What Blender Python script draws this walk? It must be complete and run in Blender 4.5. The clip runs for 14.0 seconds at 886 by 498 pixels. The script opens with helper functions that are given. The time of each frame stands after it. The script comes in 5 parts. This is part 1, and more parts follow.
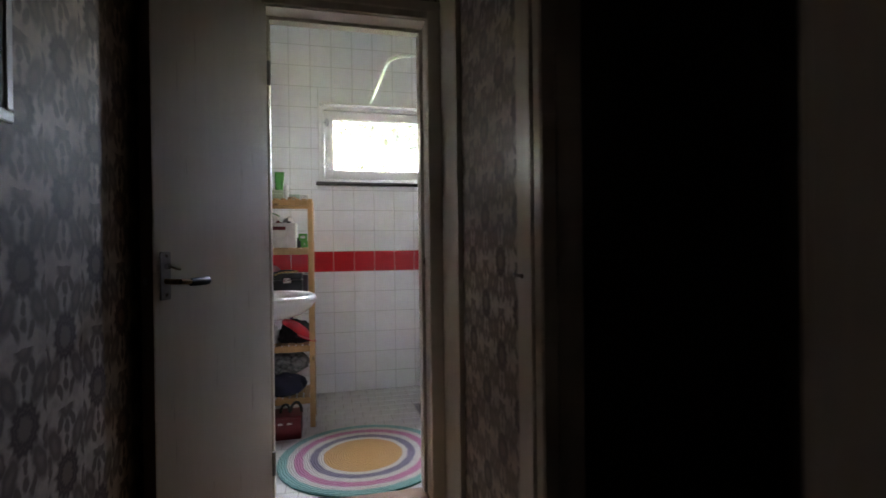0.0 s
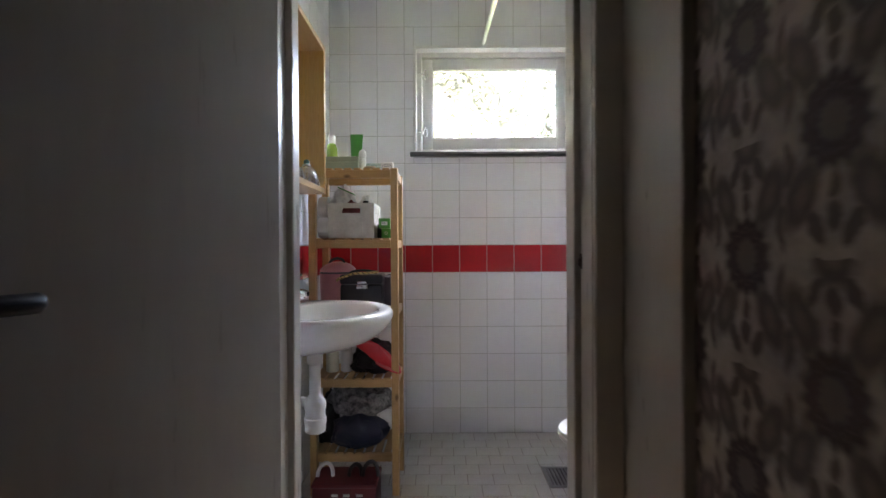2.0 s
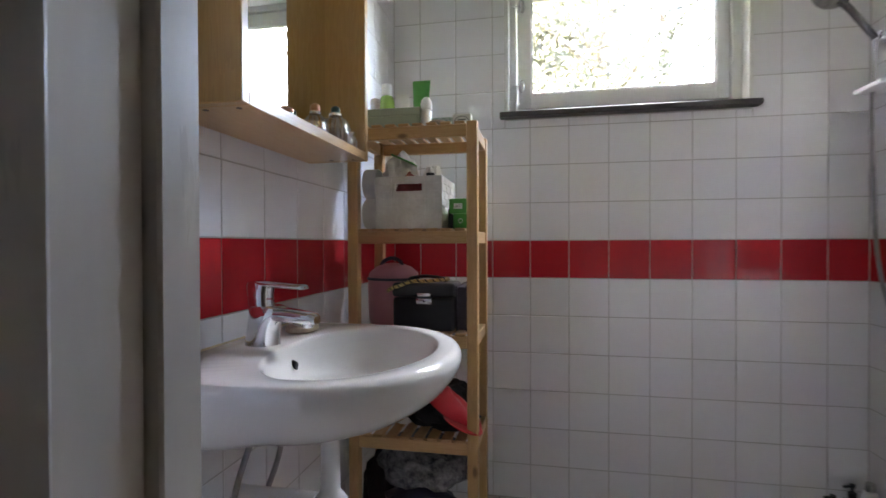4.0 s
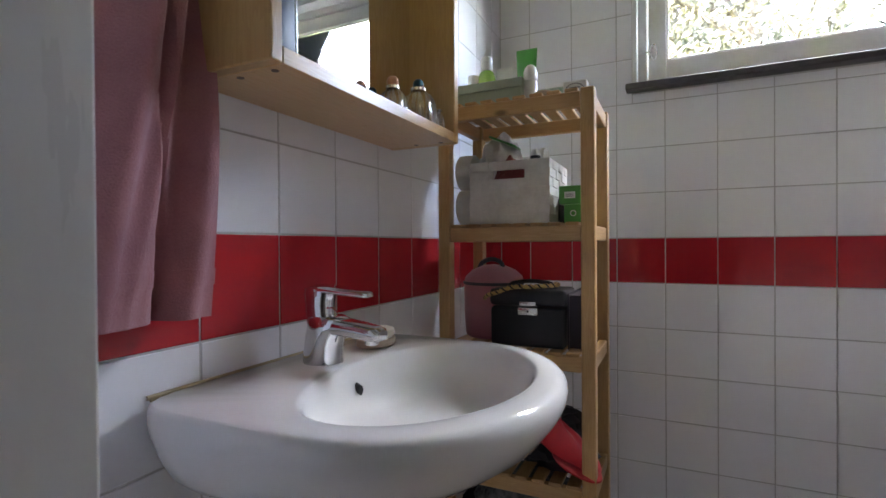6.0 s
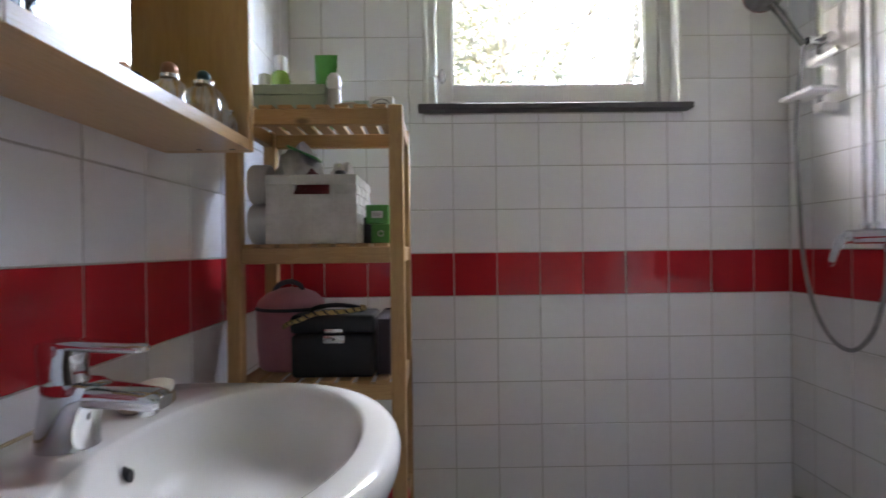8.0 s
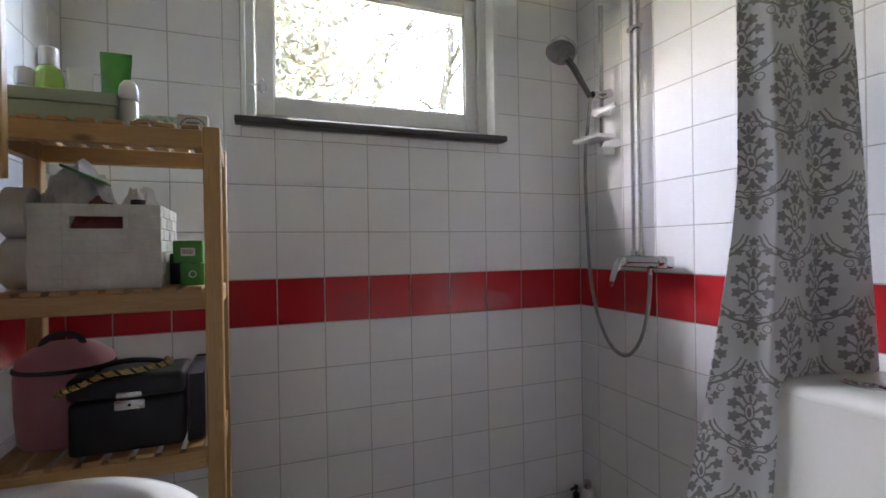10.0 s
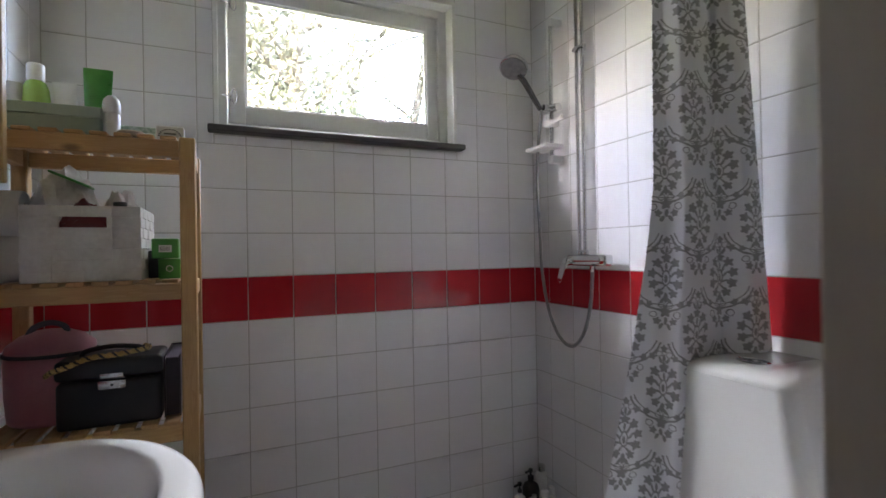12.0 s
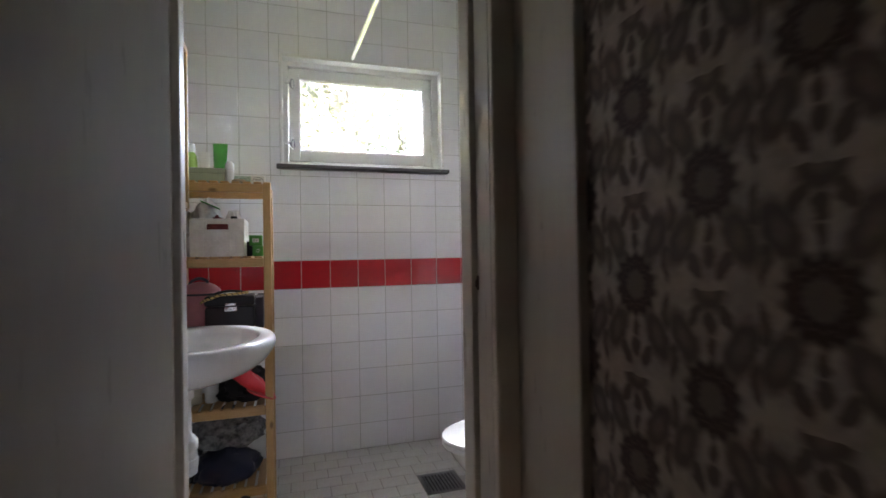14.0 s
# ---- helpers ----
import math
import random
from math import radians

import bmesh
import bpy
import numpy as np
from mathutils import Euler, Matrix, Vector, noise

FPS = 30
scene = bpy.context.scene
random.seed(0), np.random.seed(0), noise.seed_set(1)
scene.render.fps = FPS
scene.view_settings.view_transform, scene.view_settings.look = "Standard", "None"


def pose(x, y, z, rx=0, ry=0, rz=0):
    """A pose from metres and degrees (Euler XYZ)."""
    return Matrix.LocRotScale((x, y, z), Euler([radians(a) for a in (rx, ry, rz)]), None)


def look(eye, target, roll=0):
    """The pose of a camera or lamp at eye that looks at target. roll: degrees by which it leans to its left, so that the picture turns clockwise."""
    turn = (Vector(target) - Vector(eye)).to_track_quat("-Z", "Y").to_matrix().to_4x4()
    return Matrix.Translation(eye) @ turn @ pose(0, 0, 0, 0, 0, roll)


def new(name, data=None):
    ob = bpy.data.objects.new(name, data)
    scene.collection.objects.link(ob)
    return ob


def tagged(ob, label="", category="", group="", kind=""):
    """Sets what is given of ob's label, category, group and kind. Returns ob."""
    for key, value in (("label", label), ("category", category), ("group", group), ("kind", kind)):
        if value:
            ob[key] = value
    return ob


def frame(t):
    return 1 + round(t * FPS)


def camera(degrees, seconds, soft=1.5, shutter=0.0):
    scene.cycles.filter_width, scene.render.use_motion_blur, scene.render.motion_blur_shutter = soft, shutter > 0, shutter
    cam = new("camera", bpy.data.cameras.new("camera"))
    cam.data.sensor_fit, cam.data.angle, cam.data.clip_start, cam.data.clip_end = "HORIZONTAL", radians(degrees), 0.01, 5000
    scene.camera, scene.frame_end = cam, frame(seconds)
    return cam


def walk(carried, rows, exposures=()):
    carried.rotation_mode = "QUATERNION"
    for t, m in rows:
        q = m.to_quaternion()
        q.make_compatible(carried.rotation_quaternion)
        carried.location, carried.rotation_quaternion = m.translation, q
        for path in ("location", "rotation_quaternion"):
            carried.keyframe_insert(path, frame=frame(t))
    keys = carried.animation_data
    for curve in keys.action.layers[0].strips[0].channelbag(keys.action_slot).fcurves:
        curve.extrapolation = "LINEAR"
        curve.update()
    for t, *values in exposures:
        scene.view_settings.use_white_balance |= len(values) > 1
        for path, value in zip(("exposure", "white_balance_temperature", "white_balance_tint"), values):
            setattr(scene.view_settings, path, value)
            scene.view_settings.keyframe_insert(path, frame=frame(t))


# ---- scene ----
KELVIN, TINT = 7600, 21
EXPOSURES = [(0.0, 8.0), (2.2, 7.95), (4.3, 7.6), (9.0, 7.38), (11.5, 7.1), (12.5, 7.36), (14.0, 7.88)]
cam = camera(84.4, 14.0, shutter=0.5)
PATH = [
    (0, (-0.007, 0.27, 1.076), (0.457, 2.215, 1.067), -0.7),
    (0.5, (0.057, 0.503, 1.072), (0.341, 2.483, 1.063), -0.7),
    (1, (0.101, 0.766, 1.069), (0.263, 2.759, 1.056), -0.7),
    (1.5, (0.122, 1.008, 1.054), (0.174, 3.007, 1.04), -0.5),
    (2, (0.106, 1.271, 1.048), (0.104, 3.271, 1.035), -0.3),
    (4.3, (0.076, 2.048, 1.032), (-0.416, 3.987, 1.018), -0.5),
    (4.5, (0.073, 2.08, 1.023), (-0.494, 3.998, 1.02), -0.7),
    (5, (0.073, 2.147, 1.019), (-0.646, 4.013, 1.015), -0.5),
    (5.5, (0.071, 2.183, 1.03), (-0.752, 4.006, 1.018), -0.4),
    (6, (0.069, 2.22, 1.032), (-0.785, 4.028, 1.017), -0.4),
    (6.5, (0.044, 2.247, 1.029), (-0.782, 4.069, 1.018), -0.4),
    (7, (0.018, 2.257, 1.052), (-0.607, 4.157, 1.031), -0.4),
    (7.5, (-0.012, 2.269, 1.067), (-0.313, 4.246, 1.047), -0.5),
    (8, (-0.014, 2.28, 1.069), (0.009, 4.28, 1.066), -0.7),
    (8.5, (-0.025, 2.304, 1.085), (0.262, 4.284, 1.086), -0.6),
    (9, (-0.027, 2.326, 1.117), (0.463, 4.265, 1.114), -0.7),
    (11.5, (-0.051, 2.265, 1.154), (0.783, 4.083, 1.157), -0.9),
    (12, (-0.035, 2.174, 1.130), (0.788, 3.998, 1.139), -0.95),
    (12.5, (-0.042, 2.028, 1.118), (0.786, 3.849, 1.119), -1.0),
    (13, (-0.048, 1.806, 1.101), (0.758, 3.636, 1.102), -0.9),
    (13.5, (-0.058, 1.558, 1.086), (0.661, 3.424, 1.092), -0.7),
    (14, (-0.018, 1.259, 1.086), (0.583, 3.166, 1.099), -0.9),
]
walk(cam, [(t, look(eye, target, roll)) for t, eye, target, roll in PATH], [(t, stops, KELVIN, TINT) for t, stops in EXPOSURES])

# ---- world and light ----
world = bpy.data.worlds.new("sky")
scene.world = world
world.use_nodes = True
wn = world.node_tree
sky = wn.nodes.new("ShaderNodeTexSky")
sky.sky_type = "NISHITA"
sky.sun_disc = False
sky.sun_elevation = radians(38)
sky.sun_rotation = radians(-107)
sky.air_density = 1.0
sky.dust_density = 4.0
wn.nodes["Background"].inputs["Strength"].default_value = 0.15
wn.links.new(sky.outputs[0], wn.nodes["Background"].inputs["Color"])
sun_data = bpy.data.lights.new("sun", "SUN")
sun_data.energy = 0.5
sun_data.angle = radians(30)
sun_data.color = (1.0, 0.97, 0.93)
sun = new("sun", sun_data)
sun.matrix_world = look((-8, -2.5, 6.5), (0, 0, 0))
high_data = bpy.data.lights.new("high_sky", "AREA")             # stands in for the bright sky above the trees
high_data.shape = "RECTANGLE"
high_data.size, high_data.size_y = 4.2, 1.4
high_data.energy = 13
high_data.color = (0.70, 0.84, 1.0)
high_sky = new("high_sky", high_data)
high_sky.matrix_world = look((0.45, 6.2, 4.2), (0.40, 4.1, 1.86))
portal_data = bpy.data.lights.new("window_light", "AREA")      # guides the sky's light through the window
portal_data.shape = "RECTANGLE"
portal_data.size, portal_data.size_y = 0.80, 0.48
portal_data.cycles.is_portal = True
portal = new("window_light", portal_data)
portal.matrix_world = look((0.40, 4.13, 1.86), (0.40, 3.0, 1.86))

# ---- mesh helpers ----


def box(lo, hi, bevel=0.0, seg=1):
    bm = bmesh.new()
    bmesh.ops.create_cube(bm, size=1)
    size = [hi[i] - lo[i] for i in range(3)]
    for v in bm.verts:
        v.co = Vector([lo[i] + (v.co[i] + 0.5) * size[i] for i in range(3)])
    if bevel:
        bmesh.ops.bevel(bm, geom=bm.edges[:], offset=min(bevel, 0.45 * min(size)), segments=seg, affect="EDGES", profile=0.5)
    return bm


def join(*bms):
    out = bmesh.new()
    for b in bms:
        m = bpy.data.meshes.new("tmp")
        b.to_mesh(m)
        out.from_mesh(m)
        bpy.data.meshes.remove(m)
        b.free()
    return out


def rings(loops, cap=(True, True), closed=True):
    """A skin over loops of points with the same count."""
    bm = bmesh.new()
    rows = [[bm.verts.new(p) for p in loop] for loop in loops]
    n = len(rows[0])
    for a, b in zip(rows, rows[1:]):
        for i in range(n if closed else n - 1):
            j = (i + 1) % n
            bm.faces.new((a[i], a[j], b[j], b[i]))
    if cap[0]:
        bm.faces.new(rows[0][::-1])
    if cap[1]:
        bm.faces.new(rows[-1])
    bmesh.ops.recalc_face_normals(bm, faces=bm.faces)
    return bm


def circle(c, r, n=16, axis="z", squash=1.0):
    out = []
    for i in range(n):
        a = 2 * math.pi * i / n
        u, v = r * math.cos(a), r * math.sin(a) * squash
        out.append({"z": (c[0] + u, c[1] + v, c[2]), "x": (c[0], c[1] + u, c[2] + v), "y": (c[0] + u, c[1], c[2] + v)}[axis])
    return out


def lathe(c, profile, n=20, squash=1.0):
    """Turned shape about a vertical axis: profile of (radius, height above c)."""
    return rings([circle((c[0], c[1], c[2] + z), max(r, 0.0004), n, "z", squash) for r, z in profile])


def tube(points, r, n=10, r_end=None):
    """A round rod along a line of points."""
    pts = [Vector(p) for p in points]
    loops = []
    side = None
    for i, p in enumerate(pts):
        d = (pts[min(i + 1, len(pts) - 1)] - pts[max(i - 1, 0)]).normalized()
        if side is None:
            side = d.orthogonal().normalized()
        side = (side - d * side.dot(d)).normalized()
        up = d.cross(side)
        rad = r if r_end is None else r + (r_end - r) * i / (len(pts) - 1)
        loops.append([p + rad * (math.cos(2 * math.pi * k / n) * side + math.sin(2 * math.pi * k / n) * up) for k in range(n)])
    return rings(loops)


def spline(points, n=8):
    """Points on a smooth line through the given ones."""
    p = [Vector(q) for q in points]
    p = [2 * p[0] - p[1]] + p + [2 * p[-1] - p[-2]]
    out = []
    for i in range(1, len(p) - 2):
        for k in range(n):
            t = k / n
            out.append(0.5 * (2 * p[i] + (p[i + 1] - p[i - 1]) * t + (2 * p[i - 1] - 5 * p[i] + 4 * p[i + 1] - p[i + 2]) * t * t
                              + (3 * p[i] - p[i - 1] - 3 * p[i + 1] + p[i + 2]) * t ** 3))
    return out + [p[-2]]


def root_of(ob):
    at = Vector((0, 0, 0))
    while ob:
        at += ob.location
        ob = ob.parent
    return at


def part(name, bm, material, parent=None, label="", smooth=True):
    """Links a bmesh, given in world places, as one mesh object under a thing or a part."""
    at = root_of(parent)
    bmesh.ops.translate(bm, verts=bm.verts, vec=-at)
    me = bpy.data.meshes.new(name)
    bm.to_mesh(me)
    bm.free()
    if smooth:
        me.shade_smooth()
        me.set_sharp_from_angle(angle=radians(38))
    me.materials.append(material)
    ob = new(name, me)
    ob.parent = parent
    if label:
        ob["label"] = label
    return ob


def thing(name, at, label, category, group="", kind=""):
    ob = new(name)
    ob.location = at
    ob.empty_display_size = 0.05
    return tagged(ob, label, category, group, kind)


def structure(name, bm, material, label, category, smooth=True):
    return tagged(part(name, bm, material, None, "", smooth), label, category, "", "structure")


def turned(bm, about, deg, axis="Z"):
    bmesh.ops.rotate(bm, verts=bm.verts, cent=about, matrix=Matrix.Rotation(radians(deg), 3, axis))
    return bm


# ---- materials ----


class Nodes:
    """A short way to write node maths."""

    def __init__(self, name):
        self.material = bpy.data.materials.new(name)
        self.material.use_nodes = True
        self.tree = self.material.node_tree
        self.bsdf = self.tree.nodes["Principled BSDF"]

    def put(self, kind, ins=(), **props):
        node = self.tree.nodes.new(kind)
        for key, value in props.items():
            if key == "operation":
                node.operation = value
            elif key == "data_type":
                node.data_type = value
            elif key == "blend_type":
                node.blend_type = value
        for key, value in ins:
            self.link(value, node.inputs[key])
        return node

    def link(self, value, socket):
        if isinstance(value, bpy.types.NodeSocket):
            self.tree.links.new(value, socket)
        else:
            socket.default_value = value

    def math(self, op, a, b=0.0, c=0.0):
        return self.put("ShaderNodeMath", ((0, a), (1, b), (2, c)), operation=op).outputs[0]

    def noise(self, vec, scale, detail=3.0, rough=0.5):
        return self.put("ShaderNodeTexNoise", (("Vector", vec), ("Scale", scale), ("Detail", detail), ("Roughness", rough))).outputs["Fac"]

    def mix(self, fac, a, b):
        node = self.put("ShaderNodeMix", data_type="RGBA")
        self.link(fac, node.inputs[0])
        self.link(a if isinstance(a, bpy.types.NodeSocket) else (*a, 1), node.inputs[6])
        self.link(b if isinstance(b, bpy.types.NodeSocket) else (*b, 1), node.inputs[7])
        return node.outputs[2]

    def step(self, value, lo, hi):
        node = self.put("ShaderNodeMapRange", (("Value", value), ("From Min", lo), ("From Max", hi)))
        return node.outputs[0]

    def coords(self, which="Object"):
        return self.put("ShaderNodeTexCoord").outputs[which]

    def mapped(self, vec, scale=(1, 1, 1), loc=(0, 0, 0)):
        return self.put("ShaderNodeMapping", (("Vector", vec), ("Scale", scale), ("Location", loc))).outputs[0]

    def bump(self, height, strength, distance=0.01):
        node = self.put("ShaderNodeBump", (("Height", height), ("Strength", strength), ("Distance", distance)))
        self.tree.links.new(node.outputs[0], self.bsdf.inputs["Normal"])

    def set(self, **values):
        names = {"color": "Base Color", "rough": "Roughness", "metal": "Metallic", "spec": "Specular IOR Level", "coat": "Coat Weight",
                 "sheen": "Sheen Weight", "trans": "Transmission Weight", "ior": "IOR", "alpha": "Alpha", "sub": "Subsurface Weight"}
        for key, value in values.items():
            if key == "color" and isinstance(value, tuple):
                value = (*value, 1)
            self.link(value, self.bsdf.inputs[names[key]])
        return self


def surf(name, c1, c2=None, rough=0.5, scale=8.0, bump=0.0, grain=60.0, metal=0.0, stretch=(1, 1, 1), rough_var=0.08, **more):
    """A surface with large blotches, fine grain, uneven gloss and slight relief."""
    n = Nodes(name)
    v = n.mapped(n.coords(), stretch)
    big, fine = n.noise(v, scale, 3), n.noise(v, grain, 4, 0.6)
    both = n.math("ADD", n.math("MULTIPLY", big, 0.6), n.math("MULTIPLY", fine, 0.4))
    c2 = c2 or tuple(0.8 * x for x in c1)
    n.set(color=n.mix(n.step(both, 0.35, 0.65), c2, c1), metal=metal,
          rough=n.math("ADD", rough - rough_var, n.math("MULTIPLY", fine, 2 * rough_var)), **more)
    if bump:
        n.bump(both, bump, 0.004)
    return n.material


def glazed(name, c1, c2):
    n = Nodes(name)
    v = n.coords()
    info = n.put("ShaderNodeObjectInfo")
    shade = n.math("ADD", n.math("MULTIPLY", info.outputs["Random"], 0.55), n.math("MULTIPLY", n.noise(v, 30, 3), 0.45))
    n.set(color=n.mix(shade, c1, c2), spec=0.5)
    rough = n.math("ADD", 0.035, n.math("MULTIPLY", n.noise(v, 14, 4, 0.6), 0.07))
    n.set(rough=rough)
    n.bump(n.noise(v, 9, 2), 0.04, 0.02)
    return n.material


def wood(name, light, dark, along="z", rough=0.45, gloss=0.0):
    """Pine with long grain, growth bands and knots."""
    n = Nodes(name)
    k = {"x": (1.2, 16, 16), "y": (16, 1.2, 16), "z": (16, 16, 1.2)}[along]
    v = n.mapped(n.coords(), k)
    info = n.put("ShaderNodeObjectInfo")
    band = n.noise(v, 3.0, 3, 0.6)
    lines = n.math("FRACT", n.math("MULTIPLY", band, 7.0))
    fine = n.noise(n.mapped(n.coords(), tuple(5 * q for q in k)), 5.0, 4, 0.7)
    mixv = n.math("ADD", n.math("MULTIPLY", lines, 0.45), n.math("MULTIPLY", fine, 0.55))
    knots = n.put("ShaderNodeTexVoronoi", (("Vector", n.mapped(n.coords(), tuple(0.25 * q + 3 for q in k))), ("Scale", 1.6))).outputs["Distance"]
    base = n.mix(mixv, light, dark)
    base = n.mix(n.step(knots, 0.11, 0.04), base, tuple(0.45 * c for c in dark))
    tone = n.math("ADD", 0.85, n.math("MULTIPLY", info.outputs["Random"], 0.25))
    hsv = n.put("ShaderNodeHueSaturation", (("Color", base), ("Value", tone)))
    n.set(color=hsv.outputs[0], rough=n.math("ADD", rough - 0.08, n.math("MULTIPLY", fine, 0.16)), coat=gloss)
    n.bump(mixv, 0.12, 0.002)
    return n.material


def half_drop(n, s, z, width, drop):
    """Cell of a half-drop repeat, mirrored left to right: distance from the column's axis, height from the motif's middle."""
    col = n.math("FLOOR", n.math("ADD", n.math("DIVIDE", s, width), 0.5))
    x = n.math("ABSOLUTE", n.math("SUBTRACT", s, n.math("MULTIPLY", col, width)))
    odd = n.math("FLOORED_MODULO", col, 2.0)
    h = n.math("ADD", n.math("DIVIDE", z, drop), n.math("MULTIPLY", odd, 0.5))
    y = n.math("MULTIPLY", n.math("SUBTRACT", n.math("FRACT", n.math("ADD", h, 0.5)), 0.5), drop)
    return x, y


def radius(n, x, y, cx, cy, rx, ry, tilt=0.0, petals=0, depth=0.3, turn=0.0):
    """Distance from a tilted oval or a flower, 1 at its rim."""
    dx, dy = n.math("SUBTRACT", x, cx), n.math("SUBTRACT", y, cy)
    if tilt:
        c, s = math.cos(radians(tilt)), math.sin(radians(tilt))
        dx, dy = (n.math("ADD", n.math("MULTIPLY", dx, c), n.math("MULTIPLY", dy, s)),
                  n.math("SUBTRACT", n.math("MULTIPLY", dy, c), n.math("MULTIPLY", dx, s)))
    a, b = n.math("DIVIDE", dx, rx), n.math("DIVIDE", dy, ry)
    r = n.math("SQRT", n.math("ADD", n.math("MULTIPLY", a, a), n.math("MULTIPLY", b, b)))
    if petals:
        wave = n.math("COSINE", n.math("ADD", n.math("MULTIPLY", n.math("ARCTAN2", a, b), float(petals)), turn))
        r = n.math("DIVIDE", r, n.math("ADD", 1.0 - depth, n.math("MULTIPLY", wave, depth)))
    return r


def any_of(n, marks):
    out = marks[0]
    for m in marks[1:]:
        out = n.math("MAXIMUM", out, m)
    return out


def wallpaper(name, s0, z0):
    """Brown paper: dark petalled medallions, paisley leaves and small buds on a paler ground."""
    n = Nodes(name)
    co = n.coords()
    wob = n.put("ShaderNodeTexNoise", (("Vector", co), ("Scale", 55.0), ("Detail", 3.0)))
    sep = n.put("ShaderNodeSeparateXYZ", ((0, co),))
    sepw = n.put("ShaderNodeSeparateXYZ", ((0, wob.outputs["Color"]),))
    s = n.math("ADD", n.math("ADD", sep.outputs[0], sep.outputs[1]), n.math("ADD", n.math("MULTIPLY", sepw.outputs[0], 0.016), -s0 - 0.008))
    z = n.math("ADD", sep.outputs[2], n.math("ADD", n.math("MULTIPLY", sepw.outputs[1], 0.016), -z0 - 0.008))
    x, y = half_drop(n, s, z, 0.1365, 0.272)
    r = radius(n, x, y, 0, 0, 0.047, 0.053, 0, 14, 0.07)
    shapes = ((0.044, 0.071, 0.021, 0.040, -26), (0.044, -0.071, 0.021, 0.040, 26), (0.066, 0.034, 0.012, 0.028, 12), (0.066, -0.034, 0.012, 0.028, -12),
              (0.0, 0.136, 0.027, 0.028, 0), (0.0, 0.094, 0.010, 0.015, 0), (0.0, -0.094, 0.010, 0.015, 0), (0.023, 0.104, 0.009, 0.021, 28), (0.023, -0.104, 0.009, 0.021, -28), (0.0, 0.066, 0.007, 0.013, 0), (0.0, -0.066, 0.007, 0.013, 0))
    leaves = [radius(n, x, y, *q) for q in shapes]
    marks = n.math("MULTIPLY", any_of(n, [n.step(q, 1.22, 0.76) for q in leaves]), 0.9)
    hearts = any_of(n, [n.step(q, 0.55, 0.2) for q in leaves[:5]])
    speck = n.noise(co, 220, 3, 0.7)
    light = n.mix(speck, (0.57, 0.485, 0.41), (0.46, 0.385, 0.32))
    mid = n.mix(speck, (0.25, 0.19, 0.16), (0.19, 0.145, 0.122))
    dark = n.mix(speck, (0.062, 0.041, 0.036), (0.10, 0.070, 0.060))
    out = n.mix(n.step(n.noise(co, 34, 2, 0.5), 0.42, 0.62), light, n.mix(0.35, light, mid))
    out = n.mix(marks, out, n.mix(hearts, n.mix(0.3, dark, mid), mid))
    out = n.mix(n.step(r, 1.10, 0.84), out, dark)
    out = n.mix(n.math("MULTIPLY", n.step(r, 0.52, 0.38), 0.9), out, mid)
    out = n.mix(n.math("MULTIPLY", n.step(n.math("ABSOLUTE", n.math("SUBTRACT", r, 0.66)), 0.05, 0.0), 0.5), out, mid)
    n.set(color=out, rough=n.math("ADD", 0.50, n.math("MULTIPLY", speck, 0.16)), spec=0.26)
    n.bump(n.math("ADD", marks, n.math("MULTIPLY", speck, 0.4)), 0.15, 0.001)
    return n.material


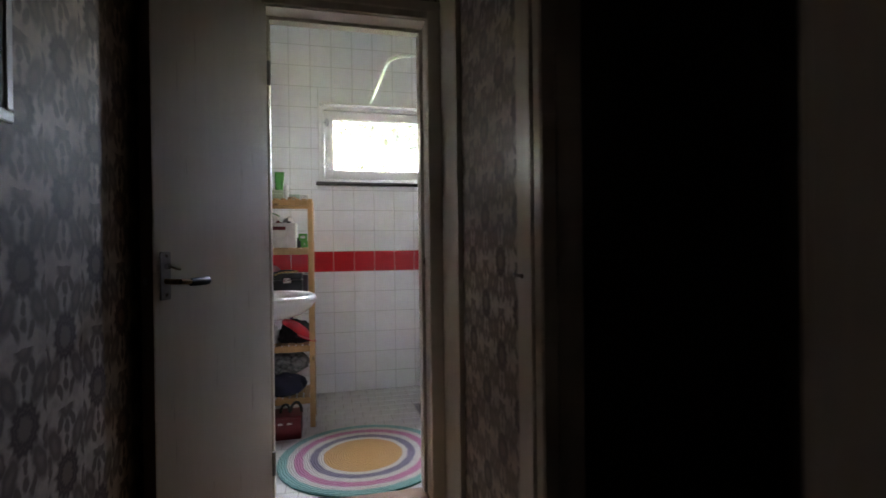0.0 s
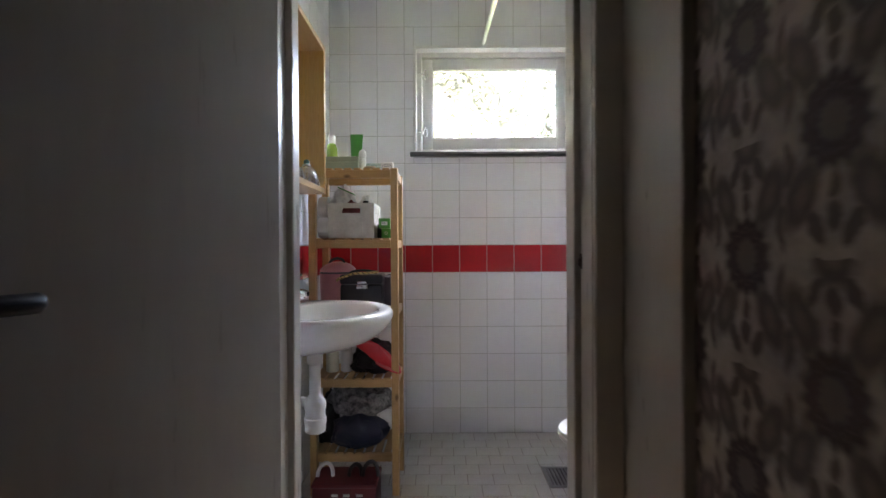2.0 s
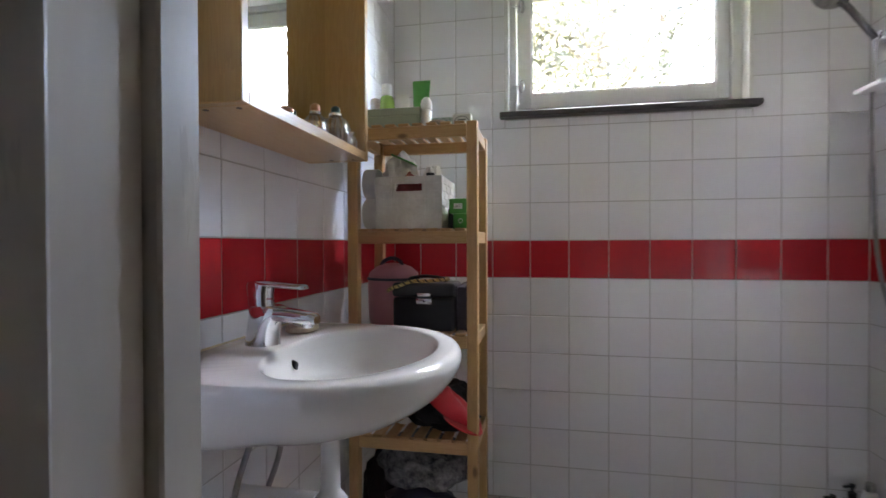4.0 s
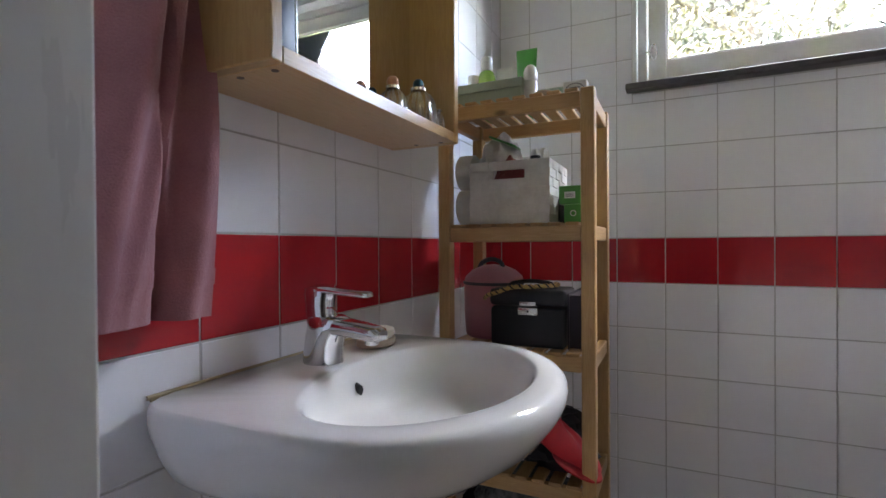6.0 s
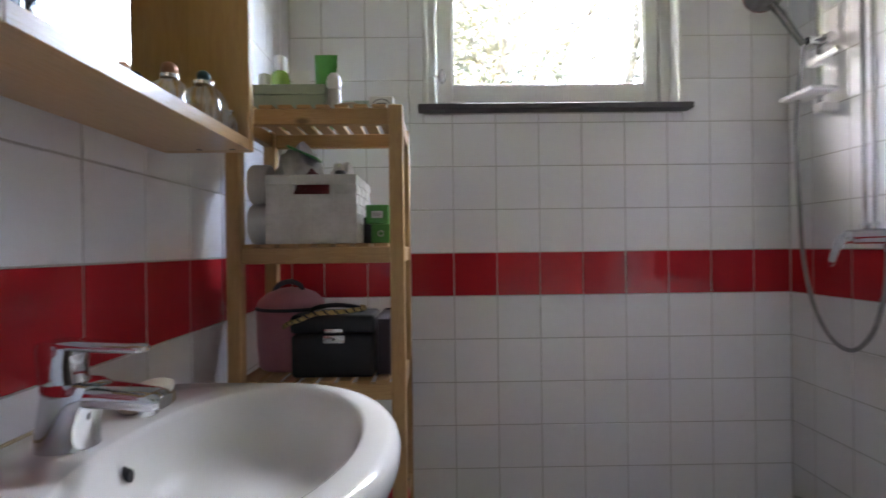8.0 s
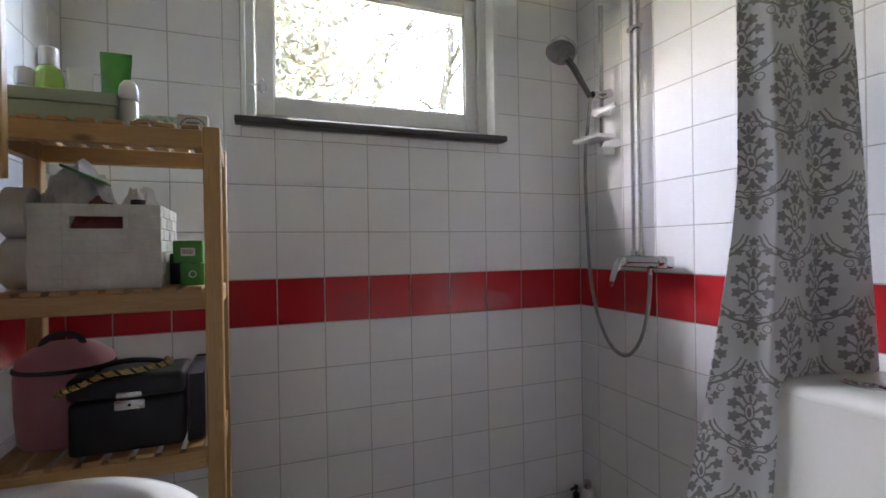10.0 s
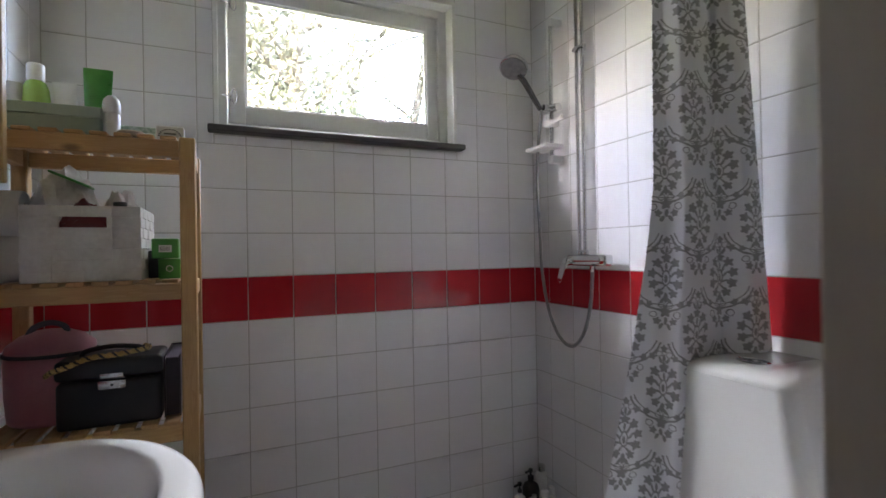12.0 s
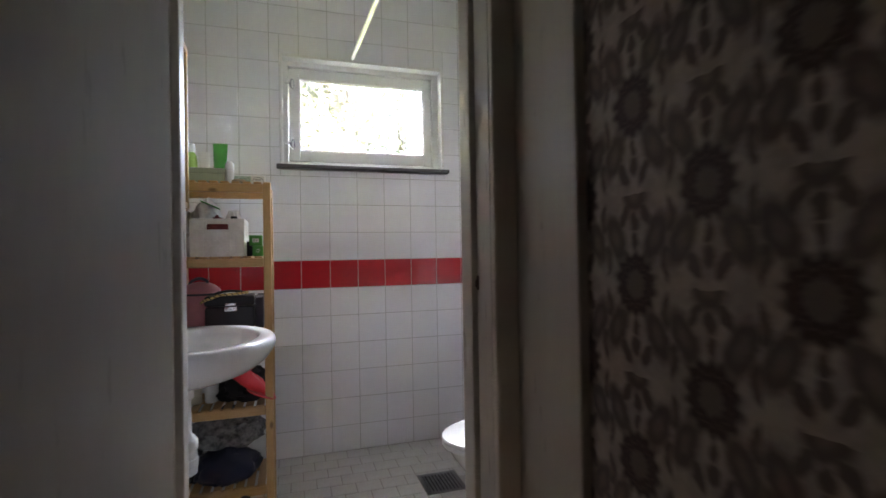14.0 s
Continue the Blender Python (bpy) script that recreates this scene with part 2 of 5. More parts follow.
def curtain_cloth(name):
    """White cloth printed in grey: a drop in a bouquet of five-petalled flowers, held by arching vines."""
    n = Nodes(name)
    co = n.coords("UV")
    sep = n.put("ShaderNodeSeparateXYZ", ((0, co),))
    wob = n.put("ShaderNodeTexNoise", (("Vector", co), ("Scale", 60.0), ("Detail", 2.0), ("Roughness", 0.5)))
    sepw = n.put("ShaderNodeSeparateXYZ", ((0, wob.outputs["Color"]),))
    s = n.math("ADD", sep.outputs[0], n.math("MULTIPLY", sepw.outputs[0], 0.008))
    z = n.math("ADD", sep.outputs[1], n.math("MULTIPLY", sepw.outputs[1], 0.008))
    x, y = half_drop(n, n.math("MULTIPLY", s, 1.2), n.math("MULTIPLY", z, 1.2), 0.108, 0.325)
    grey, pale, white = (0.22, 0.215, 0.22), (0.33, 0.325, 0.335), (0.70, 0.70, 0.735)

    def solid(*q):
        return n.step(radius(n, x, y, *q), 1.0, 0.88)

    x2 = n.math("SUBTRACT", 0.108, x)                     # the same place, seen from the next column
    y2 = n.math("SUBTRACT", y, n.math("MULTIPLY", n.math("SIGN", y), 0.1625))

    def hoop(px, py, cx, cy, rx, ry, wide, lo, hi):
        band = n.step(n.math("ABSOLUTE", n.math("SUBTRACT", radius(n, px, py, cx, cy, rx, ry), 1.0)), wide * 1.2, wide * 0.8)
        return n.math("MULTIPLY", band, n.math("MULTIPLY", n.math("GREATER_THAN", py, lo), n.math("LESS_THAN", py, hi)))

    flowers = ((0.0, 0.060, 0.0165), (0.027, 0.046, 0.0165), (0.040, 0.016, 0.0165), (0.037, -0.018, 0.0165), (0.022, -0.046, 0.0155), (0.0, -0.100, 0.020), (0.048, -0.078, 0.013), (0.024, -0.128, 0.0135), (0.0, 0.114, 0.013), (0.034, 0.090, 0.0125))
    marks = [solid(a, b, r, r, 0, 5, 0.18, 40 * a) for a, b, r in flowers]
    stems = ((0.0, -0.002, 0.006, 0.013), (0.020, 0.010, 0.0036, 0.014, -45), (0.019, -0.012, 0.0036, 0.014, -80), (0.013, 0.029, 0.0036, 0.015, -25), (0.012, -0.033, 0.0036, 0.013, -140), (0.0, 0.036, 0.004, 0.012),
             (0.0, -0.058, 0.007, 0.016), (0.010, -0.066, 0.005, 0.013, 40), (0.0, -0.128, 0.006, 0.012), (0.0, 0.086, 0.005, 0.012), (0.011, 0.080, 0.005, 0.011, -35), (0.012, -0.144, 0.006, 0.011, 30))
    marks += [solid(*q) for q in stems]
    marks += [hoop(x, y, 0, 0.0, 0.0115, 0.022, 0.14, -0.03, 0.03), hoop(x, y, 0.013, -0.080, 0.009, 0.008, 0.18, -0.2, 0.2), hoop(x, y, 0.036, -0.108, 0.010, 0.009, 0.16, -0.2, 0.2), hoop(x, y, 0.016, 0.098, 0.009, 0.008, 0.16, -0.2, 0.2)]
    for px, py in ((x, y), (x2, y2)):
        marks += [hoop(px, py, 0, -0.012, 0.098, 0.084, 0.034, -0.2, -0.030), hoop(px, py, 0, -0.012, 0.086, 0.070, 0.026, -0.2, -0.026)]
    mark = any_of(n, marks)
    n.set(color=n.mix(mark, white, n.mix(n.noise(co, 40, 3), grey, pale)), rough=0.6, sheen=0.2)
    weave = n.noise(co, 900, 2)
    n.bump(weave, 0.08, 0.001)
    glow = n.put("ShaderNodeBsdfTranslucent", (("Color", n.bsdf.inputs["Base Color"].links[0].from_socket),))
    mixer = n.put("ShaderNodeMixShader", ((0, 0.05), (1, n.bsdf.outputs[0]), (2, glow.outputs[0])))
    n.tree.links.new(mixer.outputs[0], n.tree.nodes["Material Output"].inputs[0])
    return n.material


def clear(name, tint, rough=0.0, gloss_ior=1.45):
    """Thin clear glass: what is behind it, with a Fresnel gloss on top."""
    n = Nodes(name)
    see = n.put("ShaderNodeBsdfTransparent", (("Color", (*tint, 1)),))
    shine = n.put("ShaderNodeBsdfGlossy", (("Roughness", rough + 0.02),))
    fres = n.put("ShaderNodeFresnel", (("IOR", gloss_ior),))
    mixer = n.put("ShaderNodeMixShader", ((0, fres.outputs[0]), (1, see.outputs[0]), (2, shine.outputs[0])))
    n.tree.links.new(mixer.outputs[0], n.tree.nodes["Material Output"].inputs[0])
    return n.material


def flint(name, tint, gloss):
    """Small clear bottles: see-through with an even share of gloss."""
    n = Nodes(name)
    see = n.put("ShaderNodeBsdfTransparent", (("Color", (*tint, 1)),))
    shine = n.put("ShaderNodeBsdfGlossy", (("Roughness", 0.06),))
    mixer = n.put("ShaderNodeMixShader", ((0, gloss), (1, see.outputs[0]), (2, shine.outputs[0])))
    n.tree.links.new(mixer.outputs[0], n.tree.nodes["Material Output"].inputs[0])
    return n.material


def rug_cloth(name, radius):
    n = Nodes(name)
    co = n.coords()
    sep = n.put("ShaderNodeSeparateXYZ", ((0, co),))
    wob = n.math("MULTIPLY", n.math("SUBTRACT", n.noise(co, 30, 2), 0.5), 0.018)
    d = n.math("SQRT", n.math("ADD", n.math("MULTIPLY", sep.outputs[0], sep.outputs[0]), n.math("MULTIPLY", sep.outputs[1], sep.outputs[1])))
    d = n.math("DIVIDE", n.math("ADD", d, wob), radius)
    out = n.mix(n.step(d, 0.465, 0.475), (0.54, 0.26, 0.025), (0.60, 0.57, 0.52))
    for lo, hi, c in ((0.535, 0.625, (0.07, 0.06, 0.16)), (0.71, 0.81, (0.50, 0.10, 0.26)), (0.885, 1.2, (0.08, 0.36, 0.33))):
        band = n.math("MULTIPLY", n.step(d, lo - 0.008, lo + 0.008), n.step(d, hi + 0.008, hi - 0.008))
        out = n.mix(band, out, c)
    braid = n.math("SINE", n.math("MULTIPLY", d, radius * 2 * math.pi / 0.012))
    fuzz = n.noise(co, 260, 3, 0.7)
    # grooves between braid rows get darker colour, standing for their shade
    out = n.mix(n.math("MULTIPLY", n.step(braid, -0.4, -1.0), 0.35), out, (0.2, 0.16, 0.13))
    n.set(color=n.mix(n.math("MULTIPLY", fuzz, 0.3), out, (0.25, 0.22, 0.2)), rough=0.95, sheen=0.3)
    n.bump(n.math("ADD", braid, n.math("MULTIPLY", fuzz, 1.5)), 0.6, 0.004)
    return n.material


TILE_WHITE = glazed("white_glaze", (0.74, 0.74, 0.755), (0.79, 0.79, 0.80))
TILE_RED = glazed("red_glaze", (0.42, 0.022, 0.030), (0.48, 0.030, 0.036))
TILE_FLOOR = surf("floor_tile_glaze", (0.58, 0.58, 0.57), (0.49, 0.48, 0.46), rough=0.38, scale=9, bump=0.1, grain=70)
GROUT = surf("grey_grout", (0.50, 0.49, 0.47), (0.40, 0.39, 0.37), rough=0.9, scale=5, bump=0.3, grain=160)
GROUT_FLOOR = surf("floor_grout", (0.42, 0.40, 0.37), (0.32, 0.30, 0.27), rough=0.9, scale=5, bump=0.3, grain=160)
PAPER_LEFT = wallpaper("brown_wallpaper_west", 0.87, 0.910)
PAPER_RIGHT = wallpaper("brown_wallpaper_east", 2.36, 1.033)
CEILING = surf("ceiling_paint", (0.78, 0.78, 0.76), (0.72, 0.72, 0.70), rough=0.8, scale=3, bump=0.05)
PAINT_CREAM = surf("cream_gloss_paint", (0.62, 0.57, 0.49), (0.55, 0.50, 0.43), rough=0.3, scale=4, bump=0.04, grain=40, stretch=(1, 1, 0.15))
PAINT_DOOR = surf("door_paint", (0.56, 0.53, 0.49), (0.50, 0.47, 0.43), rough=0.3, scale=3, bump=0.06, grain=35, stretch=(1, 1, 0.12))
PAINT_WHITE = surf("white_window_paint", (0.76, 0.76, 0.74), (0.68, 0.68, 0.65), rough=0.35, scale=6, bump=0.05, grain=60)
EDGE_WOOD = surf("dark_door_edge", (0.14, 0.085, 0.065), (0.09, 0.055, 0.042), rough=0.5, scale=6, bump=0.1, stretch=(1, 1, 0.1))
# Casing paint made paler than the jambs to offset missing hall light.
FRAME_LIFTED = surf("lightened_frame_paint", (0.74, 0.67, 0.58), (0.66, 0.60, 0.51), rough=0.4, scale=5, bump=0.05, stretch=(1, 1, 0.12))
# Copy of the casing paint, toned down where the side frame caught too much light.
FRAME_TONED = surf("toned_down_frame_paint", (0.62, 0.53, 0.44), (0.52, 0.44, 0.36), rough=0.4, scale=5, bump=0.05, stretch=(1, 1, 0.12))
PINE_X = wood("pine_along_x", (0.56, 0.35, 0.16), (0.42, 0.23, 0.09), "x")
PINE_Y = wood("pine_along_y", (0.54, 0.33, 0.15), (0.40, 0.22, 0.085), "y")
PINE_Z = wood("pine_along_z", (0.56, 0.35, 0.16), (0.42, 0.23, 0.09), "z")
CABINET_Y = wood("lacquered_pine_along_y", (0.62, 0.40, 0.20), (0.50, 0.29, 0.12), "y", 0.3, 0.2)
CABINET_Z = wood("lacquered_pine_along_z", (0.58, 0.36, 0.15), (0.46, 0.26, 0.09), "z", 0.3, 0.2)
DARK_WOOD = wood("hall_floor_wood", (0.32, 0.22, 0.135), (0.23, 0.15, 0.09), "y", 0.4)
THRESHOLD = wood("threshold_wood", (0.26, 0.15, 0.09), (0.17, 0.09, 0.05), "x", 0.4)
PORCELAIN = surf("white_porcelain", (0.80, 0.79, 0.77), (0.77, 0.76, 0.74), rough=0.09, scale=2, grain=20, rough_var=0.03, coat=0.3)
CHROME = surf("chrome", (0.70, 0.71, 0.73), (0.64, 0.65, 0.67), rough=0.07, scale=12, metal=1.0, rough_var=0.05)
DARK_CHROME = surf("dark_chrome", (0.22, 0.22, 0.23), (0.17, 0.17, 0.18), rough=0.12, scale=12, metal=1.0, rough_var=0.05)
SPRAY_GREY = surf("grey_rubber_spray_face", (0.13, 0.13, 0.135), (0.09, 0.09, 0.095), rough=0.45, scale=60, bump=0.3)
STEEL = surf("dull_steel", (0.32, 0.32, 0.33), (0.22, 0.22, 0.23), rough=0.38, scale=20, metal=1.0, bump=0.1)
BRASS = surf("worn_brass", (0.40, 0.27, 0.15), (0.25, 0.15, 0.08), rough=0.4, scale=30, metal=0.9)
SLATE = surf("grey_slate", (0.085, 0.08, 0.08), (0.055, 0.052, 0.052), rough=0.55, scale=12, bump=0.15, grain=90)
PLASTIC_WHITE = surf("white_plastic", (0.76, 0.76, 0.75), (0.70, 0.70, 0.69), rough=0.35, scale=6)
PLASTIC_BLACK = surf("black_plastic", (0.018, 0.018, 0.02), (0.012, 0.012, 0.014), rough=0.4, scale=10, bump=0.05)
LEATHER_BLACK = surf("black_leatherette", (0.016, 0.016, 0.019), (0.010, 0.010, 0.012), rough=0.45, scale=20, bump=0.35, grain=230)
BOOK_DARK = surf("dark_purple_card", (0.035, 0.018, 0.03), (0.022, 0.012, 0.02), rough=0.5, scale=15)
TERRY = surf("dusty_pink_terry", (0.43, 0.175, 0.175), (0.31, 0.115, 0.12), rough=0.95, scale=14, bump=0.9, grain=420, sheen=0.25)
PINK_CLOTH = surf("dusty_pink_nylon", (0.60, 0.26, 0.29), (0.50, 0.20, 0.23), rough=0.6, scale=12, bump=0.3, grain=300, sheen=0.2)
GREY_CLOTH = surf("dark_grey_webbing", (0.07, 0.07, 0.085), (0.05, 0.05, 0.06), rough=0.8, scale=20, bump=0.3, grain=300)
NAVY_CLOTH = surf("navy_cloth", (0.018, 0.022, 0.055), (0.011, 0.013, 0.034), rough=0.8, scale=8, bump=0.4, grain=240, sheen=0.2)
BLACK_CLOTH = surf("black_cloth", (0.014, 0.013, 0.015), (0.008, 0.008, 0.009), rough=0.85, scale=12, bump=0.6, grain=200)
RED_CLOTH = surf("bright_red_cloth", (0.62, 0.014, 0.026), (0.50, 0.010, 0.019), rough=0.7, scale=9, bump=0.3, grain=260, sheen=0.2)
PATTERN_CLOTH = surf("grey_patterned_cloth", (0.30, 0.30, 0.30), (0.035, 0.035, 0.04), rough=0.85, scale=42, bump=0.3, grain=120)
CRATE_WHITE = surf("whitewashed_wood", (0.66, 0.64, 0.59), (0.52, 0.50, 0.45), rough=0.7, scale=18, bump=0.4, grain=110)
SAGE = surf("sage_green_card", (0.33, 0.41, 0.33), (0.28, 0.36, 0.29), rough=0.6, scale=10)
SAGE_PRINT = surf("sage_printed_card", (0.52, 0.58, 0.50), (0.20, 0.32, 0.24), rough=0.6, scale=120, grain=300)
GREEN_CARD = surf("green_card", (0.05, 0.27, 0.045), (0.04, 0.22, 0.035), rough=0.4, scale=12)
GREEN_TUBE = surf("green_plastic", (0.045, 0.30, 0.06), (0.035, 0.24, 0.045), rough=0.3, scale=12)
GREEN_LIQUID = surf("pale_green_liquid", (0.36, 0.60, 0.16), (0.30, 0.53, 0.12), rough=0.2, scale=8)
PAPER_WHITE = surf("white_paper", (0.74, 0.73, 0.70), (0.66, 0.65, 0.62), rough=0.85, scale=14, bump=0.2, grain=150)
BAG_PLASTIC = surf("thin_white_plastic_bag", (0.70, 0.70, 0.70), (0.52, 0.52, 0.52), rough=0.3, scale=30, bump=0.6, grain=60)
INK_GREY = surf("grey_print", (0.20, 0.20, 0.19), (0.15, 0.15, 0.14), rough=0.7, scale=30)
TOOLBOX_RED = surf("dark_red_metal", (0.17, 0.012, 0.014), (0.11, 0.008, 0.01), rough=0.4, scale=10, bump=0.1)
SOAP = surf("cream_soap", (0.70, 0.66, 0.56), (0.62, 0.58, 0.48), rough=0.4, scale=10)
DISH_WOOD = wood("weathered_dish_wood", (0.40, 0.33, 0.24), (0.28, 0.21, 0.14), "y", 0.6)
SEALANT = surf("yellowed_sealant", (0.42, 0.34, 0.20), (0.34, 0.27, 0.15), rough=0.5, scale=30)
# Dark tone puts the side room's lack of light into its wall colour.
ROOM_DARK = surf("unlit_room_tone", (0.16, 0.13, 0.11), (0.12, 0.10, 0.085), rough=0.8, scale=5)
MIRROR = surf("mirror_silver", (0.88, 0.89, 0.89), (0.87, 0.88, 0.88), rough=0.01, scale=2, metal=1.0, rough_var=0.004)
GLASS_PANE = clear("window_glass", (0.97, 0.98, 0.97))
BOTTLE_GLASS = flint("bottle_glass", (0.94, 0.94, 0.95), 0.42)
PERFUME = flint("rose_perfume", (0.95, 0.86, 0.86), 0.05)
COPPER = surf("copper_cap", (0.52, 0.27, 0.17), (0.40, 0.19, 0.11), rough=0.3, scale=40, metal=0.8)
TEAL = surf("teal_cap", (0.02, 0.075, 0.085), (0.012, 0.05, 0.06), rough=0.3, scale=30)
SILVER = surf("silver_latch", (0.7, 0.7, 0.68), (0.6, 0.6, 0.58), rough=0.25, scale=30, metal=1.0)
GOLD = surf("gold_chain", (0.62, 0.47, 0.20), (0.45, 0.31, 0.12), rough=0.35, scale=60, metal=0.8)
BLUE_CLOTH = surf("pale_blue_cloth", (0.35, 0.50, 0.55), (0.26, 0.40, 0.46), rough=0.9, scale=12, bump=0.4)
PURPLE = surf("purple_plastic", (0.08, 0.03, 0.25), (0.06, 0.02, 0.18), rough=0.4, scale=10)
RUG_R = 0.425
RUG = rug_cloth("braided_rug", RUG_R)
CURTAIN = curtain_cloth("grey_damask_curtain")
BARK = surf("bark", (0.045, 0.042, 0.038), (0.028, 0.026, 0.024), rough=0.9, scale=6, bump=0.8, grain=30, stretch=(1, 1, 0.2))
GRASS = surf("grass", (0.10, 0.13, 0.04), (0.06, 0.09, 0.025), rough=0.95, scale=0.5, bump=0.5, grain=8)


def leaf_material():
    n = Nodes("pale_autumn_leaf")
    isl = n.put("ShaderNodeNewGeometry").outputs["Random Per Island"]
    col = n.mix(isl, (0.075, 0.083, 0.064), (0.108, 0.115, 0.084))
    n.set(color=col, rough=0.6)
    glow = n.put("ShaderNodeBsdfTranslucent", (("Color", col),))
    mixer = n.put("ShaderNodeMixShader", ((0, 0.3), (1, n.bsdf.outputs[0]), (2, glow.outputs[0])))
    n.tree.links.new(mixer.outputs[0], n.tree.nodes["Material Output"].inputs[0])
    return n.material


LEAF = leaf_material()

# ---- large structure ----
XL, XR, YD, YB, ZC = -0.525, 1.239, 2.384, 4.0, 2.80     # bathroom: west and east walls, door wall, window wall, ceiling
HL, HR, YH, HBACK, ZH = -0.51, 0.482, 2.25, -1.2, 2.45            # hall: west and east walls, door wall, far end
P = 0.152                                               # tile pitch
WX0, WX1, WZ0, WZ1 = -0.045, 0.848, 1.556, 2.15          # window opening
G = 0.0016                                              # tile thickness in front of the wall

wall_north = structure("wall_north", join(
    box((XL - 0.2, YB + G, -0.1), (WX0, YB + 0.27, 3.0)), box((WX1, YB + G, -0.1), (XR + 0.2, YB + 0.27, 3.0)),
    box((WX0, YB + G, -0.1), (WX1, YB + 0.27, WZ0 - 0.012)), box((WX0, YB + G, WZ1), (WX1, YB + 0.27, 3.0))),
    GROUT, "white tiled bathroom wall with one red tile row", "wall", False)
wall_west = structure("wall_west", box((XL - 0.2, YD - 0.02, -0.1), (XL - G, YB + G, 3.0)), GROUT,
                      "white tiled bathroom wall with a red tile row behind the basin", "wall", False)
wall_east = structure("wall_east", box((XR + G, YD - 0.02, -0.1), (XR + 0.2, YB + G, 3.0)), GROUT,
                      "white tiled shower wall with a red tile row", "wall", False)
DX0, DX1, DZ = -0.245, 0.415, 2.015                      # rough opening of the bathroom door
wall_door = structure("wall_south", join(
    box((XL - G, YH, -0.1), (DX0, YD - 0.02, 3.0)), box((DX1, YH, -0.1), (XR + G, YD - 0.02, 3.0)), box((DX0, YH, DZ), (DX1, YD - 0.02, 3.0))),
    PAPER_RIGHT, "wallpapered partition around the bathroom door", "wall", False)
lining = structure("wall_lining", join(
    box((XL - G, YD - 0.018, 0), (DX0, YD, 2.9)), box((DX1, YD - 0.018, 0), (XR + G, YD, 2.9)), box((DX0, YD - 0.018, DZ), (DX1, YD, 2.9))),
    TILE_WHITE, "white glazed inner face of the door wall", "wall", False)
floor_bath = structure("floor_bathroom", box((XL - 0.1, YD - 0.02, -0.12), (XR + 0.1, YB + 0.1, -0.0016)), GROUT_FLOOR, "pale tiled bathroom floor", "floor", False)
structure("ceiling", box((XL - 0.2, YD - 0.02, ZC), (XR + 0.2, YB + 0.01, ZC + 0.1)), CEILING, "plain white bathroom ceiling", "ceiling", False)

# hall
H2Y0, H2Y1 = 0.67, 1.36                                  # doorway into the dark side room
structure("floor_hall", box((HL - 0.2, HBACK - 0.2, -0.12), (1.7, YH, 0.0)), DARK_WOOD, "dark brown wooden hall floor", "floor", False)
structure("ceiling_hall", box((HL - 0.2, HBACK - 0.2, ZH), (1.7, YD - 0.02, ZH + 0.1)), CEILING, "shadowed hall ceiling", "ceiling", False)
structure("wall_hall_west", box((HL - 0.15, HBACK - 0.1, 0), (HL, YH, ZH)), PAPER_LEFT, "hall wall with brown and grey floral wallpaper", "wall", False)
structure("wall_hall_east", join(
    box((HR, H2Y1, 0), (HR + 0.11, YH, ZH)), box((HR, HBACK - 0.1, 0), (HR + 0.11, H2Y0, ZH)), box((HR, H2Y0, 2.05), (HR + 0.11, H2Y1, ZH))),
    PAPER_RIGHT, "hall wall with brown and grey floral wallpaper", "wall", False)
# End wall out of view, kept pale so it bounces light onto the casings.
structure("wall_hall_south", box((HL - 0.15, HBACK - 0.2, 0), (1.7, HBACK - 0.1, ZH)), CEILING, "unseen far wall of the hall, painted pale to bounce light", "wall", False)
# Added walls close the side room against leaking light; their dark colour imitates gloom.
structure("wall_side_room", join(box((1.6, HBACK - 0.1, 0), (1.7, YH, ZH)), box((HR + 0.11, -0.3, 0), (1.6, -0.2, ZH)), box((HR + 0.11, 1.7, 0), (1.6, 1.8, ZH))), ROOM_DARK, "added walls closing the side room, coloured dark as if unlit", "wall", False)
# Roof slab out of view, added to seal the rooms from the sky.
structure("roof", box((-2.5, -2.2, 3.02), (3.2, 4.35, 3.15), 0.02), FRAME_LIFTED, "unseen roof slab added to keep sky light out", "roof", False)


# bathroom door frame: stop, rebate and casing
def frame_leg(x, s, far):
    """One upright of the frame; s points from the opening into the wall."""
    def b(a, c, y0, y1, z1):
        lo, hi = sorted((x + s * a, x + s * c))
        return box((lo, y0, 0.0), (hi, y1, z1), 0.003)
    return join(b(0.0, 0.026, 2.335, far, DZ), b(0.014, 0.027, YH + 0.0, 2.335, DZ))


frame_1 = structure("door_frame_1", frame_leg(0.39, 1, 2.402), PAINT_CREAM, "cream painted bathroom door frame", "door frame")
part("jamb", frame_leg(-0.221, -1, YD + 0.001), PAINT_CREAM, frame_1)
part("head", join(box((-0.221, 2.335, 1.995), (0.39, YD + 0.001, 2.016), 0.003), box((-0.235, YH, 2.008), (0.404, 2.335, 2.016), 0.002)), PAINT_CREAM, frame_1)
part("casing", box((0.4045, YH - 0.018, 0.0), (0.4615, YH + 0.001, 2.08), 0.006, 3), FRAME_LIFTED, frame_1, "brown-cream casing, paint lightened against its shade")
part("casing", box((-0.297, YH - 0.018, 0.0), (-0.2355, YH + 0.001, 2.08), 0.007, 3), FRAME_LIFTED, frame_1)
part("casing", join(box((-0.30, YH - 0.014, 2.012), (0.462, YH + 0.001, 2.046), 0.004), box((-0.30, YH - 0.02, 2.042), (0.462, YH + 0.001, 2.085), 0.005)), FRAME_LIFTED, frame_1)
part("strike_plate", join(box((0.402, 2.322, 0.996), (0.4045, 2.334, 1.030), 0.001), box((0.398, 2.324, 1.002), (0.405, 2.333, 1.020), 0.002, 2)), EDGE_WOOD, frame_1, "dark worn strike plate")
